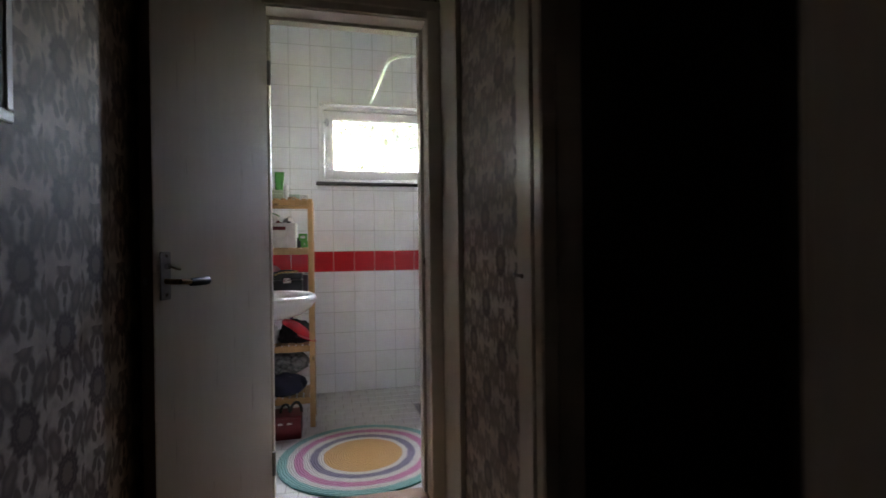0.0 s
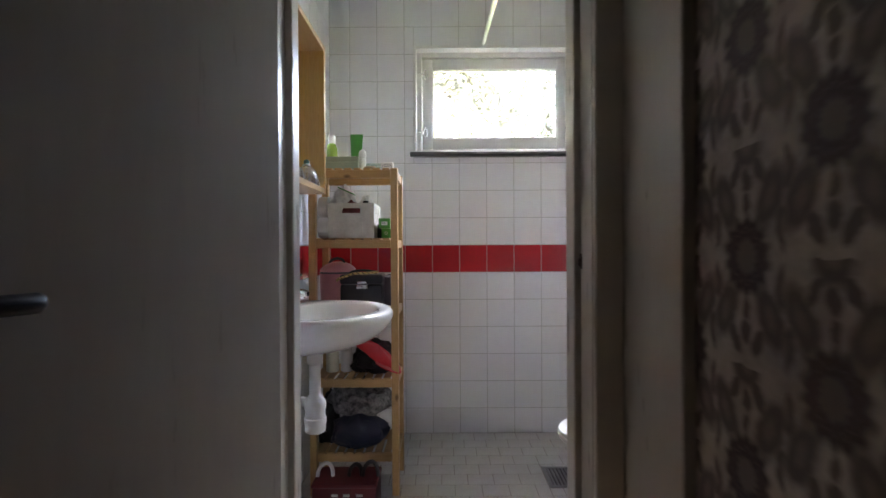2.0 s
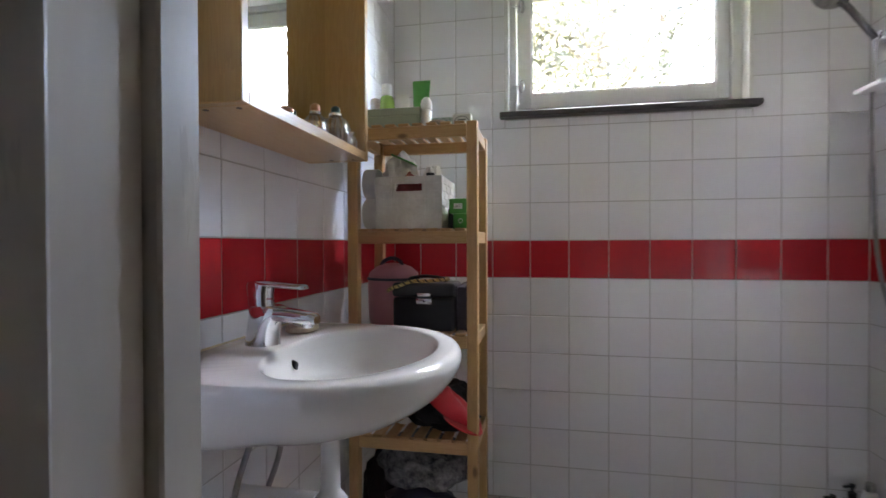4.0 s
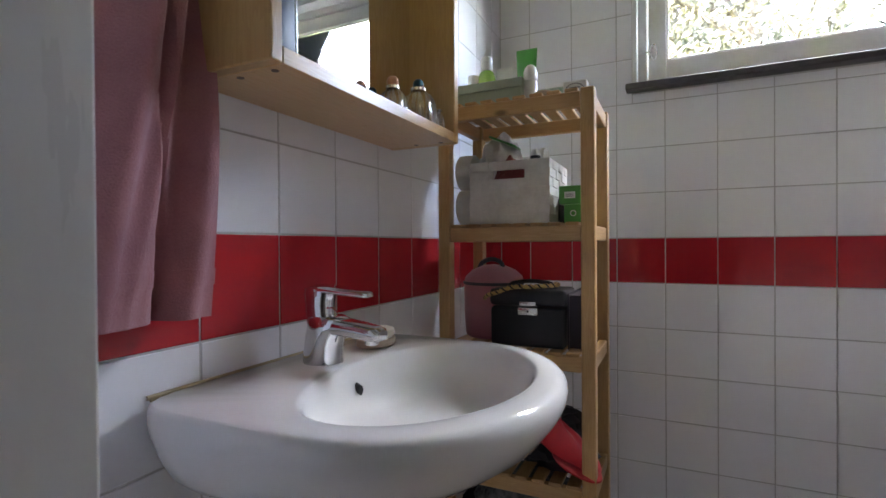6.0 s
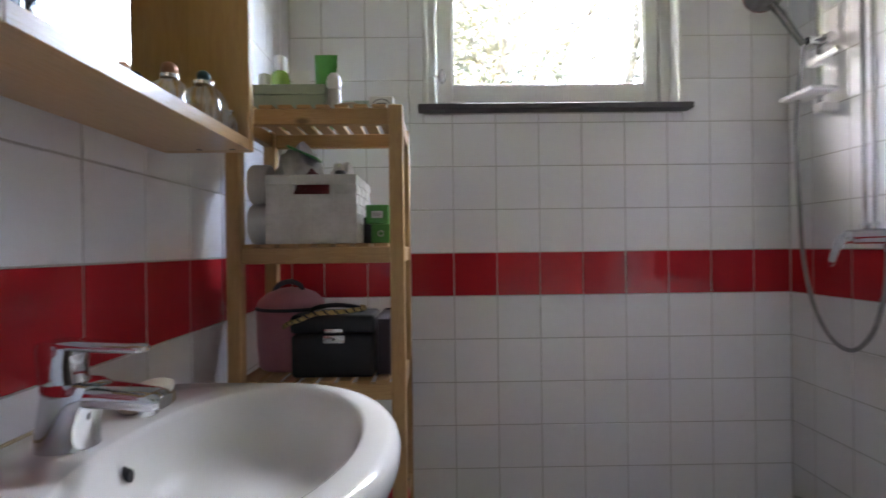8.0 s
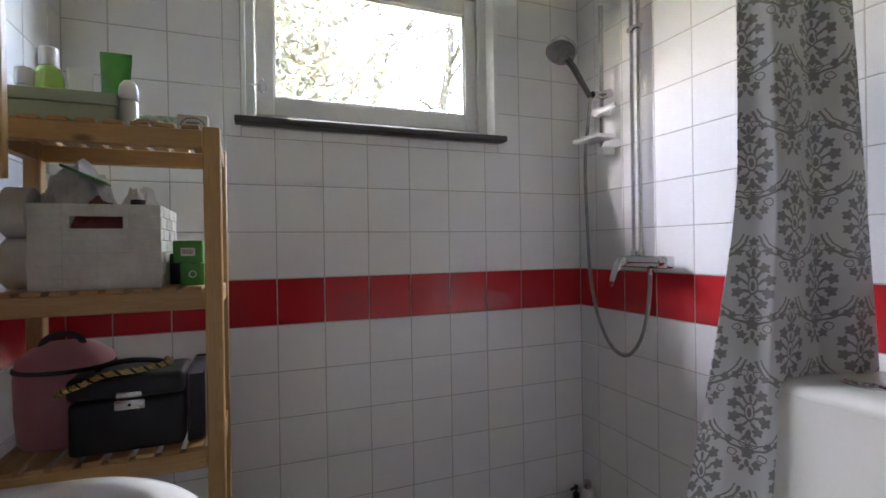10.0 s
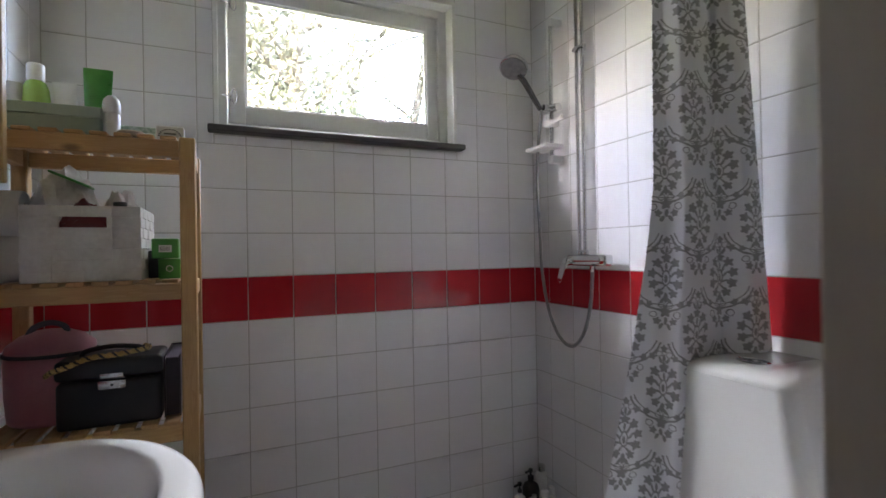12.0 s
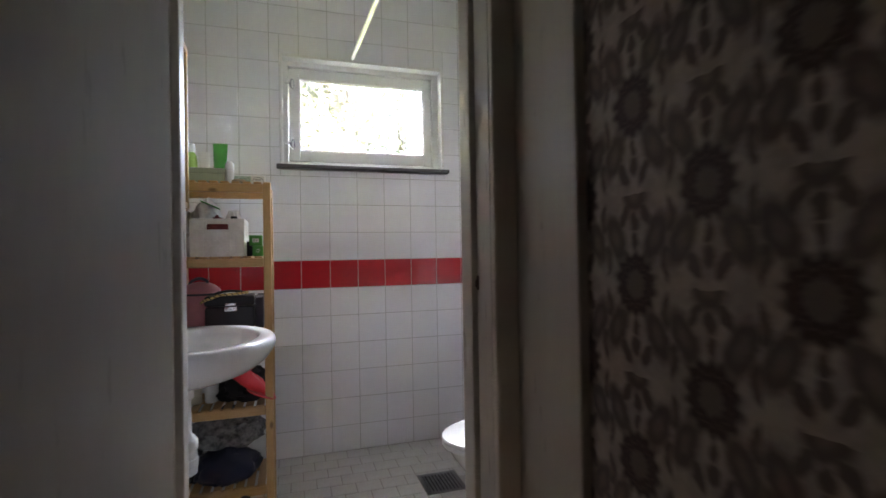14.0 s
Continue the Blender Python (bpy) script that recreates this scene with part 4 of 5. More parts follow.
part("lid", lathe((-0.44, 3.51, T0 + 0.1), [(0.017, 0), (0.017, 0.03), (0.015, 0.033)], 16), PLASTIC_WHITE, jar)
deo = thing("roll_on_deodorant", (-0.243, 3.37, T0), "white roll-on deodorant with a domed cap", "deodorant")
part("flask", lathe((-0.240, 3.372, T0), [(0.013, 0), (0.0155, 0.003), (0.0155, 0.045), (0.013, 0.05)], 18), PLASTIC_WHITE, deo, "pale bottle")
part("cap", lathe((-0.240, 3.372, T0 + 0.05), [(0.0155, 0), (0.0165, 0.002), (0.0165, 0.018), (0.0135, 0.029), (0.0075, 0.036), (0.001, 0.038)], 18), PLASTIC_WHITE, deo)

# white crate with a hand hole
crate = thing("storage_crate", (-0.28, 3.43, T1), "whitewashed woven wooden crate full of bags and tissue", "crate")
KX0, KX1, KY0, KY1, KZ0, KZ1 = -0.380, -0.185, 3.325, 3.525, T1, T1 + 0.148


def slat_wall(fixed, axis, a0, a1, hole=False):
    """One side of the crate, as thin boards; a hole between the upper ones."""
    rows = 7
    for r in range(rows):
        z0 = KZ0 + r * (KZ1 - KZ0) / rows + 0.0001
        z1 = KZ0 + (r + 1) * (KZ1 - KZ0) / rows - 0.0001
        cuts = 4 if axis == "x" else 6
        for c in range(cuts):
            b0 = a0 + (a1 - a0) * c / cuts + 0.0001
            b1 = a0 + (a1 - a0) * (c + 1) / cuts - 0.0001
            if hole and r == 5 and 0 < c < 3:
                b0, b1 = (b0, b0 + 0.0105) if c == 1 else (b1 - 0.009, b1)
            d = random.uniform(-0.0003, 0.0005) + (0.0009 if axis == "y" and (r + c) % 2 else 0)
            if axis == "x":
                bm = box((b0, fixed - d, z0), (b1, fixed + 0.007, z1), 0.0004)
            else:
                bm = box((fixed - 0.007, b0, z0), (fixed + d, b1, z1), 0.0012)
            part("slat", bm, CRATE_WHITE, crate)


slat_wall(KY0, "x", KX0, KX1, True)
slat_wall(KX1, "y", KY0, KY1)
part("side", box((KX0, KY0 + 0.0075, KZ0), (KX0 + 0.007, KY1, KZ1), 0.001), CRATE_WHITE, crate)
part("back", box((KX0 + 0.0075, KY1 - 0.007, KZ0), (KX1 - 0.0075, KY1, KZ1), 0.001), CRATE_WHITE, crate)
part("bottom", box((KX0 + 0.0075, KY0 + 0.0075, KZ0), (KX1 - 0.0075, KY1 - 0.0075, KZ0 + 0.006)), CRATE_WHITE, crate)


def crumple(name, c, size, material, label, category, seed, rough=0.28):
    """A soft crumpled bundle that rests on c."""
    bm = bmesh.new()
    bmesh.ops.create_icosphere(bm, subdivisions=4, radius=1.0)
    for v in bm.verts:
        d = v.co.normalized()
        k = 1 + rough * (noise.noise(d * 2.2 + Vector((seed, 0, 0))) + 0.6 * abs(noise.noise(d * 5.0 + Vector((0, seed, 0)))) + 0.25 * noise.noise(d * 11 + Vector((0, 0, seed))))
        q = d * k
        q.z = max(q.z, -0.72)
        v.co = Vector((c[0] + q.x * size[0] / 2, c[1] + q.y * size[1] / 2, c[2] + (q.z + 0.72) / 1.72 * size[2]))
    ob = thing(name, c, label, category)
    part("body", bm, material, ob)
    return ob


crumple("plastic_bag", (-0.335, 3.43, KZ0 + 0.0065), (0.125, 0.14, 0.215), BAG_PLASTIC, "crumpled thin white plastic bag in the crate", "bag", 3.1, rough=0.25)
crumple("tissue_pack", (-0.235, 3.43, KZ0 + 0.0065), (0.085, 0.12, 0.178), PAPER_WHITE, "crumpled white tissue in the crate", "tissue", 7.7, rough=0.25)
crumple("red_pouch", (-0.285, 3.355, KZ0 + 0.0065), (0.085, 0.05, 0.142), TOOLBOX_RED, "dark red pouch inside the crate", "pouch", 5.3)
leafy = thing("green_packet", (-0.325, 3.42, KZ0 + 0.17), "folded green plastic packet on the bag", "packet")
part("packet", turned(box((-0.352, 3.375, KZ0 + 0.206), (-0.278, 3.43, KZ0 + 0.211), 0.002), (-0.32, 3.41, KZ0 + 0.208), 24, "Y"), GREEN_TUBE, leafy)
black_cap = thing("black_tube", (-0.224, 3.352, KZ0 + 0.0065), "black-capped tube in the crate", "tube")
part("tube", lathe((-0.224, 3.352, KZ0 + 0.0065), [(0.011, 0), (0.011, 0.128)], 14), PLASTIC_WHITE, black_cap)
part("cap", lathe((-0.224, 3.352, KZ0 + 0.1345), [(0.0125, 0), (0.0125, 0.022), (0.0115, 0.024)], 14), PLASTIC_BLACK, black_cap, "black cap")

for z, y, xs in ((T1, 3.35, (-0.158, -0.1165)), (T1 + 0.0425, 3.352, (-0.170, -0.120))):
    pack = simple_box("green_carton", (xs[0], y, z), (xs[1], y + 0.042, z + 0.042), GREEN_CARD, "small bright green carton with a white mark", "carton", None, 0, "green cartons")
    xm = (xs[0] + xs[1]) / 2
    if z > T1 + 0.01:
        part("label", box((xm - 0.012, y - 0.0008, z + 0.013), (xm + 0.012, y - 0.0002, z + 0.028)), PAPER_WHITE, pack, "white label", False)
        for k in range(7):
            part("print_bar", box((xm - 0.009 + k * 0.0026, y - 0.0013, z + 0.016), (xm - 0.0078 + k * 0.0026, y - 0.0009, z + 0.025)), INK_GREY, pack, "", False)
    else:
        part("mark", tube([(xm + 0.006 * math.cos(a), y - 0.0008, z + 0.021 + 0.006 * math.sin(a)) for a in np.linspace(0, 2 * math.pi, 13)], 0.0009, 6), PAPER_WHITE, pack, "round white mark")
simple_box("dark_carton", (-0.182, 3.40, T1), (-0.150, 3.44, T1 + 0.06), PLASTIC_BLACK, "small dark carton behind the green ones", "carton")
for z in (T1 + 0.047, T1 + 0.136):
    x0, x1, y = -0.432, -0.384 - 0.05 * (z - T1), 3.40
    roll = thing("toilet_roll", (-0.43, y, z - 0.047), "white toilet paper roll lying on its side", "toilet roll", "toilet rolls on the shelf")
    part("paper", rings([circle((x0 + 0.003, y, z), 0.0455, 30, "x"), circle((x0, y, z), 0.043, 30, "x"), circle((x0, y, z), 0.021, 30, "x"), circle((x1, y, z), 0.021, 30, "x"), circle((x1, y, z), 0.043, 30, "x"), circle((x1 - 0.003, y, z), 0.0455, 30, "x"), circle((x0 + 0.003, y, z), 0.0455, 30, "x")], (False, False)), PAPER_WHITE, roll)
    part("core", rings([circle((x0 + 0.001, y, z), 0.0208, 20, "x"), circle((x1 - 0.001, y, z), 0.0208, 20, "x")], (False, False)), DISH_WOOD, roll, "grey card core")

# third shelf
bag = thing("cosmetic_bag", (-0.37, 3.45, T2), "round dusty pink cosmetic bag with a dark grey zip and strap", "bag")
BC = (-0.366, 3.455)
part("body", rings([[(BC[0] + 0.078 * k * math.cos(a) * (1 + 0.03 * math.sin(3 * a + z * 40)), BC[1] + 0.07 * k * math.sin(a), T2 + z) for a in np.linspace(0, 2 * math.pi, 30)[:-1]]
                    for z, k in ((0, 0.9), (0.006, 0.98), (0.06, 1.0), (0.12, 1.01), (0.15, 1.0), (0.158, 0.97), (0.175, 0.72), (0.185, 0.42), (0.188, 0.1))]), PINK_CLOTH, bag)
part("zip", rings([[(BC[0] + k * 0.0795 * math.cos(a), BC[1] + k * 0.0715 * math.sin(a), T2 + z) for a in np.linspace(0, 2 * math.pi, 30)[:-1]] for z, k in ((0.136, 0.99), (0.137, 1.03), (0.143, 1.03), (0.144, 0.99))]), GREY_CLOTH, bag, "dark grey zip")
part("strap", tube(spline([(-0.405, 3.445, T2 + 0.172), (-0.392, 3.44, T2 + 0.193), (-0.365, 3.438, T2 + 0.203), (-0.340, 3.44, T2 + 0.194), (-0.335, 3.445, T2 + 0.176)], 6), 0.006, 8), GREY_CLOTH, bag, "grey strap")

case = thing("vanity_case", (-0.24, 3.39, T2), "black leatherette vanity case with a silver latch", "case")
QX0, QX1, QY0, QY1 = -0.332, -0.153, 3.332, 3.452
part("base", box((QX0, QY0, T2), (QX1, QY1, T2 + 0.094), 0.010, 3), LEATHER_BLACK, case)
part("lid", box((QX0 - 0.002, QY0 - 0.002, T2 + 0.096), (QX1 + 0.002, QY1 + 0.002, T2 + 0.136), 0.010, 3), LEATHER_BLACK, case)
latch = part("latch", join(box((-0.262, QY0 - 0.006, T2 + 0.076), (-0.214, QY0 + 0.001, T2 + 0.094), 0.003, 2), box((-0.258, QY0 - 0.007, T2 + 0.098), (-0.218, QY0 - 0.001, T2 + 0.108), 0.002, 2)), SILVER, case, "silver latch")
part("key_hole", lathe((-0.238, QY0 - 0.0063, T2 + 0.083), [(0.0022, 0), (0.0022, 0.004)], 10), PLASTIC_BLACK, latch)
part("handle", tube(spline([(-0.30, 3.385, T2 + 0.135), (-0.29, 3.385, T2 + 0.146), (-0.243, 3.385, T2 + 0.152), (-0.196, 3.385, T2 + 0.146), (-0.186, 3.385, T2 + 0.135)], 6), 0.005, 8), LEATHER_BLACK, case, "black handle")
chain = thing("rope_chain", (-0.26, 3.36, T2 + 0.13), "twisted gold and black rope chain draped on the case", "chain")
rope_line = spline([(-0.345, 3.332, T2 + 0.112), (-0.334, 3.322, T2 + 0.120), (-0.31, 3.320, T2 + 0.128), (-0.275, 3.328, T2 + 0.1405), (-0.23, 3.34, T2 + 0.142), (-0.195, 3.36, T2 + 0.144), (-0.18, 3.39, T2 + 0.144), (-0.195, 3.42, T2 + 0.144)], 12)
for ph, m in ((0.0, GOLD), (math.pi, GOLD), (math.pi / 2, PLASTIC_BLACK)):
    part("strand", tube([p + 0.0028 * Vector((0.3 * math.cos(1.1 * i + ph), math.cos(1.1 * i + ph), math.sin(1.1 * i + ph))) for i, p in enumerate(rope_line)], 0.0032, 6), m, chain)
book = thing("dark_book", (-0.135, 3.44, T2), "dark purple book standing beside the case", "book")
part("cover", join(box((-0.150, 3.345, T2), (-0.147, 3.52, T2 + 0.128), 0.001), box((-0.122, 3.345, T2), (-0.119, 3.52, T2 + 0.128), 0.001), box((-0.147, 3.517, T2), (-0.122, 3.52, T2 + 0.128), 0.001)), BOOK_DARK, book)
part("page_block", box((-0.1468, 3.35, T2 + 0.003), (-0.1222, 3.5168, T2 + 0.124), 0.001), BOOK_DARK, book, "dark page block")

# fourth shelf
flask = thing("white_bottle", (-0.325, 3.42, T3), "white plastic bottle on the shelf", "bottle")
part("bottle", lathe((-0.322, 3.42, T3), [(0.02, 0), (0.026, 0.004), (0.026, 0.075), (0.02, 0.09), (0.01, 0.095)], 18), PLASTIC_WHITE, flask)
part("cap", lathe((-0.322, 3.42, T3 + 0.095), [(0.012, 0), (0.012, 0.02)], 14), PLASTIC_WHITE, flask)
flask2 = thing("cream_bottle", (-0.385, 3.43, T3), "cream plastic tub on the shelf", "tub")
part("tub", lathe((-0.385, 3.42, T3), [(0.024, 0), (0.028, 0.004), (0.028, 0.085), (0.025, 0.09)], 18), SOAP, flask2)
crumple("black_bag", (-0.20, 3.43, T3), (0.19, 0.17, 0.125), BLACK_CLOTH, "crumpled black fabric bag on the shelf", "bag", 2.2, rough=0.35)
cap_thing = thing("baseball_cap", (-0.18, 3.36, T3 + 0.06), "bright red fabric cap lying over a black bag", "cap")
crown = []
for k in range(9):
    t = k / 8
    rr = math.cos(t * math.pi / 2) ** 0.6
    crown.append([(-0.178 + 0.098 * rr * math.cos(a), 3.372 + 0.066 * rr * math.sin(a), T3 + 0.072 + 0.052 * t - 0.62 * (0.098 * rr * math.cos(a)) + 0.004 * math.sin(5 * a)) for a in np.linspace(0, 2 * math.pi, 25)[:-1]])
part("crown", rings(crown), RED_CLOTH, cap_thing)
part("brim", rings([[(-0.13 + 0.055 * math.cos(a), 3.34 + 0.05 * math.sin(a), T3 + 0.035 - 0.42 * 0.055 * math.cos(a) + dz) for a in np.linspace(0, 2 * math.pi, 25)[:-1]] for dz in (0, 0.004)]), RED_CLOTH, cap_thing)
brush = thing("purple_brush", (-0.225, 3.45, T3), "purple plastic bottle behind the cap", "bottle")
part("body", lathe((-0.225, 3.47, T3), [(0.014, 0), (0.016, 0.004), (0.015, 0.13), (0.01, 0.15)], 14), PURPLE, brush)

# fifth shelf
crumple("patterned_bag", (-0.265, 3.45, T4 + 0.125), (0.27, 0.20, 0.145), PATTERN_CLOTH, "grey and black patterned cloth bag", "bag", 4.5, rough=0.22)
crumple("navy_bag", (-0.265, 3.40, T4), (0.235, 0.16, 0.135), NAVY_CLOTH, "dark navy cloth bag on the lowest shelf", "bag", 9.4, rough=0.2)
crumple("dark_cloth", (-0.41, 3.45, T4), (0.09, 0.16, 0.20), BLACK_CLOTH, "dark folded cloth beside the navy bag", "cloth", 1.4, rough=0.3)

# floor under and in front of the shelf
tool = thing("tool_box", (-0.28, 3.2, 0.0), "dark red metal tool box with black straps on the floor", "tool box")
part("tray", box((-0.405, 3.14, 0.0), (-0.158, 3.295, 0.128), 0.006, 2), TOOLBOX_RED, tool)
part("rim", box((-0.408, 3.137, 0.118), (-0.155, 3.298, 0.132), 0.003), TOOLBOX_RED, tool)
for x in (-0.33, -0.285, -0.235):
    part("print_bar", box((x, 3.1385, 0.086), (x + 0.026, 3.1395, 0.096)), PAPER_WHITE, tool, "pale worn lettering bar", False)
for i, (x, h, w) in enumerate(((-0.37, 0.055, 0.03), (-0.25, 0.05, 0.025), (-0.19, 0.06, 0.03))):
    loop = thing("cable_loop", (x, 3.215, 0.13), "loop of black cable in the tool box", "cable", "cables in the tool box")
    part("cable", tube([(x + w * math.cos(a), 3.215 + 0.01 * math.sin(2 * a), 0.128 + h * max(-0.05, math.sin(a))) for a in np.linspace(-0.1, math.pi + 0.1, 16)], 0.008, 8), (PLASTIC_WHITE if i == 0 else PLASTIC_BLACK), loop)
crumple("blue_cloth", (-0.36, 3.075, 0.001), (0.09, 0.09, 0.07), BLUE_CLOTH, "pale blue cloth on the floor by the tool box", "cloth", 6.6)

# rug
rug = thing("round_rug", (0.165, 2.815, 0.0), "round braided rug with yellow, navy, pink and teal rings", "rug")
loops = [[(0.165 + r * RUG_R * math.cos(a), 2.815 + r * RUG_R * math.sin(a), z + 0.0012 * math.sin(3 * a) * (r > 0.5)) for a in np.linspace(0, 2 * math.pi, 73)[:-1]] for r, z in ((0.995, 0.0015), (1.0, 0.006), (0.99, 0.011), (0.9, 0.012), (0.7, 0.012), (0.45, 0.012), (0.02, 0.012))]
part("weave", rings(loops), RUG, rug)

# floor drain
drain = thing("floor_drain", (0.655, 3.475, 0.0), "square dull steel floor drain", "drain")
part("frame", join(box((0.562, 3.377, -0.002), (0.748, 3.395, 0.003), 0.001), box((0.562, 3.555, -0.002), (0.748, 3.573, 0.003), 0.001), box((0.562, 3.395, -0.002), (0.58, 3.555, 0.003), 0.001), box((0.73, 3.395, -0.002), (0.748, 3.555, 0.003), 0.001)), STEEL, drain)
part("pan", box((0.58, 3.395, -0.0025), (0.73, 3.555, -0.001)), PLASTIC_BLACK, drain, "dark pan", False)
for i in range(9):
    part("grate_bar", box((0.583 + i * 0.0165, 3.395, -0.001), (0.593 + i * 0.0165, 3.555, 0.0025), 0.0008), STEEL, drain)

# toilet
TY, TK = 2.905, 2.90
toilet = thing("toilet", (0.95, TY, 0.0), "white porcelain toilet with a tapered cistern, lid down", "toilet")


def tank_loop(z, hw, xf, rnd=0.05, n=9):
    xb = XR - 0.006
    pts = []
    for cx, cy, a0 in ((xf + rnd, TK + hw - rnd, 90), (xf + rnd, TK - 0.84 * hw + rnd, 180), (xb - 0.01, TK - 0.56 * hw + 0.01, 270), (xb - 0.01, TK + 0.8 * hw - 0.01, 0)):
        r = rnd if a0 in (90, 180) else 0.01
        for k in range(n):
            a = radians(a0 + 90 * k / (n - 1))
            pts.append((cx + r * math.cos(a), cy + r * math.sin(a), z))
    return pts


part("cistern", rings([tank_loop(0.36, 0.245, 0.950, 0.045), tank_loop(0.44, 0.235, 0.957, 0.045), tank_loop(0.57, 0.206, 0.970, 0.042), tank_loop(0.70, 0.176, 0.982, 0.04), tank_loop(0.80, 0.153, 0.988, 0.038), tank_loop(0.832, 0.147, 0.990, 0.038)]), PORCELAIN, toilet)
lid = part("cistern_lid", rings([tank_loop(0.8325, 0.147, 0.990, 0.038), tank_loop(0.840, 0.146, 0.991, 0.038), tank_loop(0.847, 0.142, 0.995, 0.038), tank_loop(0.8525, 0.135, 1.002, 0.038), tank_loop(0.857, 0.124, 1.015, 0.038), tank_loop(0.861, 0.107, 1.035), tank_loop(0.8635, 0.08, 1.07)]), PORCELAIN, toilet)
part("flush_button", rings([[(1.078 + 0.022 * k * math.cos(a), TY + 0.005 + 0.040 * k * math.sin(a), z) for a in np.linspace(0, 2 * math.pi, 25)[:-1]] for k, z in ((1.0, 0.860), (1.0, 0.866), (0.86, 0.868), (0.8, 0.866), (0.1, 0.866))]), CHROME, lid, "oval chrome flush button")


def bowl_loop(z, xf, hw, xb=1.05):
    pts = []
    for a in np.linspace(0, 2 * math.pi, 41)[:-1]:
        c, s = math.cos(a), math.sin(a)
        x = 0.79 - (0.79 - xf) * c if c > 0 else 0.79 + (xb - 0.79) * abs(c) ** 0.6
        e = 1.0 if c > 0 else 0.7
        pts.append((x, TY + hw * (abs(s) ** e) * (1 if s >= 0 else -1), z))
    return pts


part("bowl", rings([bowl_loop(0.0, 0.66, 0.115), bowl_loop(0.05, 0.655, 0.115), bowl_loop(0.18, 0.645, 0.12), bowl_loop(0.28, 0.59, 0.145), bowl_loop(0.35, 0.535, 0.17), bowl_loop(0.395, 0.508, 0.18)]), PORCELAIN, toilet)
part("seat", rings([bowl_loop(0.397, 0.498, 0.183, 0.95), bowl_loop(0.402, 0.492, 0.187, 0.952), bowl_loop(0.412, 0.492, 0.187, 0.952), bowl_loop(0.415, 0.498, 0.183, 0.95)]), PLASTIC_WHITE, toilet, "white seat")
part("seat_lid", rings([bowl_loop(0.417, 0.498, 0.184, 0.95), bowl_loop(0.421, 0.49, 0.188, 0.952), bowl_loop(0.430, 0.492, 0.187, 0.952), bowl_loop(0.438, 0.512, 0.17, 0.945), bowl_loop(0.441, 0.62, 0.12, 0.93)]), PLASTIC_WHITE, toilet, "white closed lid")

# shower curtain on an L-shaped rod
rod = thing("curtain_rod", (0.335, YB, 2.17), "white L-shaped shower curtain rod fixed to the walls", "curtain rod")
corner = [(0.36 + 0.14 - 0.14 * math.cos(a), 3.03 + 0.14 - 0.14 * math.sin(a), 2.172) for a in np.linspace(0, math.pi / 2, 10)]
part("rod", tube([(0.333, YB - 0.004, 2.172)] + corner + [(XR - 0.004, 3.03, 2.172)], 0.011, 12), PLASTIC_WHITE, rod)
part("flange", rings([circle((0.333, YB, 2.172), 0.024, 18, "y"), circle((0.333, YB - 0.008, 2.172), 0.022, 18, "y")]), PLASTIC_WHITE, rod)
part("flange", rings([circle((XR, 3.03, 2.172), 0.024, 18, "x"), circle((XR - 0.008, 3.03, 2.172), 0.022, 18, "x")]), PLASTIC_WHITE, rod)

curtain = thing("shower_curtain", (1.1, 3.06, 0.3), "white shower curtain with grey floral damask print, gathered", "shower curtain")
bm = bmesh.new()
NU, NV = 120, 56
uv = bm.loops.layers.uv.new("UVMap")
FOLD_AT = (0.0, 0.10, 0.23, 0.40, 0.60, 0.66, 0.80, 1.0)      # along the width, and how far each place stands out
FOLD_OUT = (-0.010, 0.004, 0.046, 0.026, -0.014, 0.002, 0.020, 0.004)
grid, lengths = [], []
for j in range(NV + 1):
    t = j / NV
    z = 2.14 - 1.86 * t
    row, run = [], [0.0]
    flare = max(0.0, (t - 0.45) / 0.55) ** 1.3
    left = 0.970 - 0.015 * t - 0.165 * flare
    right = min(1.158 + 0.105 * t, XR - 0.006)
    for i in range(NU + 1):
        s = i / NU
        k = s ** (1 - 0.25 * flare)
        drift = 0.05 * math.sin(1.9 * t)
        out = float(np.interp(max(0.0, s - drift * s * (1 - s) * 4), FOLD_AT, FOLD_OUT)) * (0.75 + 0.5 * t)
        out += 0.016 * flare * math.sin(22 * s + 1.0) * (1 - s) ** 1.5 + 0.003 * math.sin(13 * s + 5 * t) + 0.0025 * noise.noise(Vector((6 * s, 0.0, 5 * t)))
        x = left + (right - left) * k - 0.60 * out
        y = 3.085 - 0.125 * (left + (right - left) * k - 0.955) / 0.28 - 0.80 * out
        row.append(Vector((min(x, XR - 0.004), y, z)))
    for _ in range(3):
        row = [row[0]] + [(p + 2 * q + r) / 4 for p, q, r in zip(row, row[1:], row[2:])] + [row[-1]]
    for p, q in zip(row, row[1:]):
        run.append(run[-1] + (q - p).length)
    grid.append([bm.verts.new(p) for p in row])
    lengths.append([q - 0.55 * run[-1] for q in run])
for j in range(NV):
    for i in range(NU):
        f = bm.faces.new((grid[j][i], grid[j + 1][i], grid[j + 1][i + 1], grid[j][i + 1]))
        for lp, (a, b) in zip(f.loops, ((i, j), (i, j + 1), (i + 1, j + 1), (i + 1, j))):
            lp[uv].uv = (lengths[b][a] + 0.5, -1.86 * b / NV)
cloth = part("cloth", bm, CURTAIN, curtain)
solid = cloth.modifiers.new("thickness", "SOLIDIFY")
solid.thickness = 0.0012
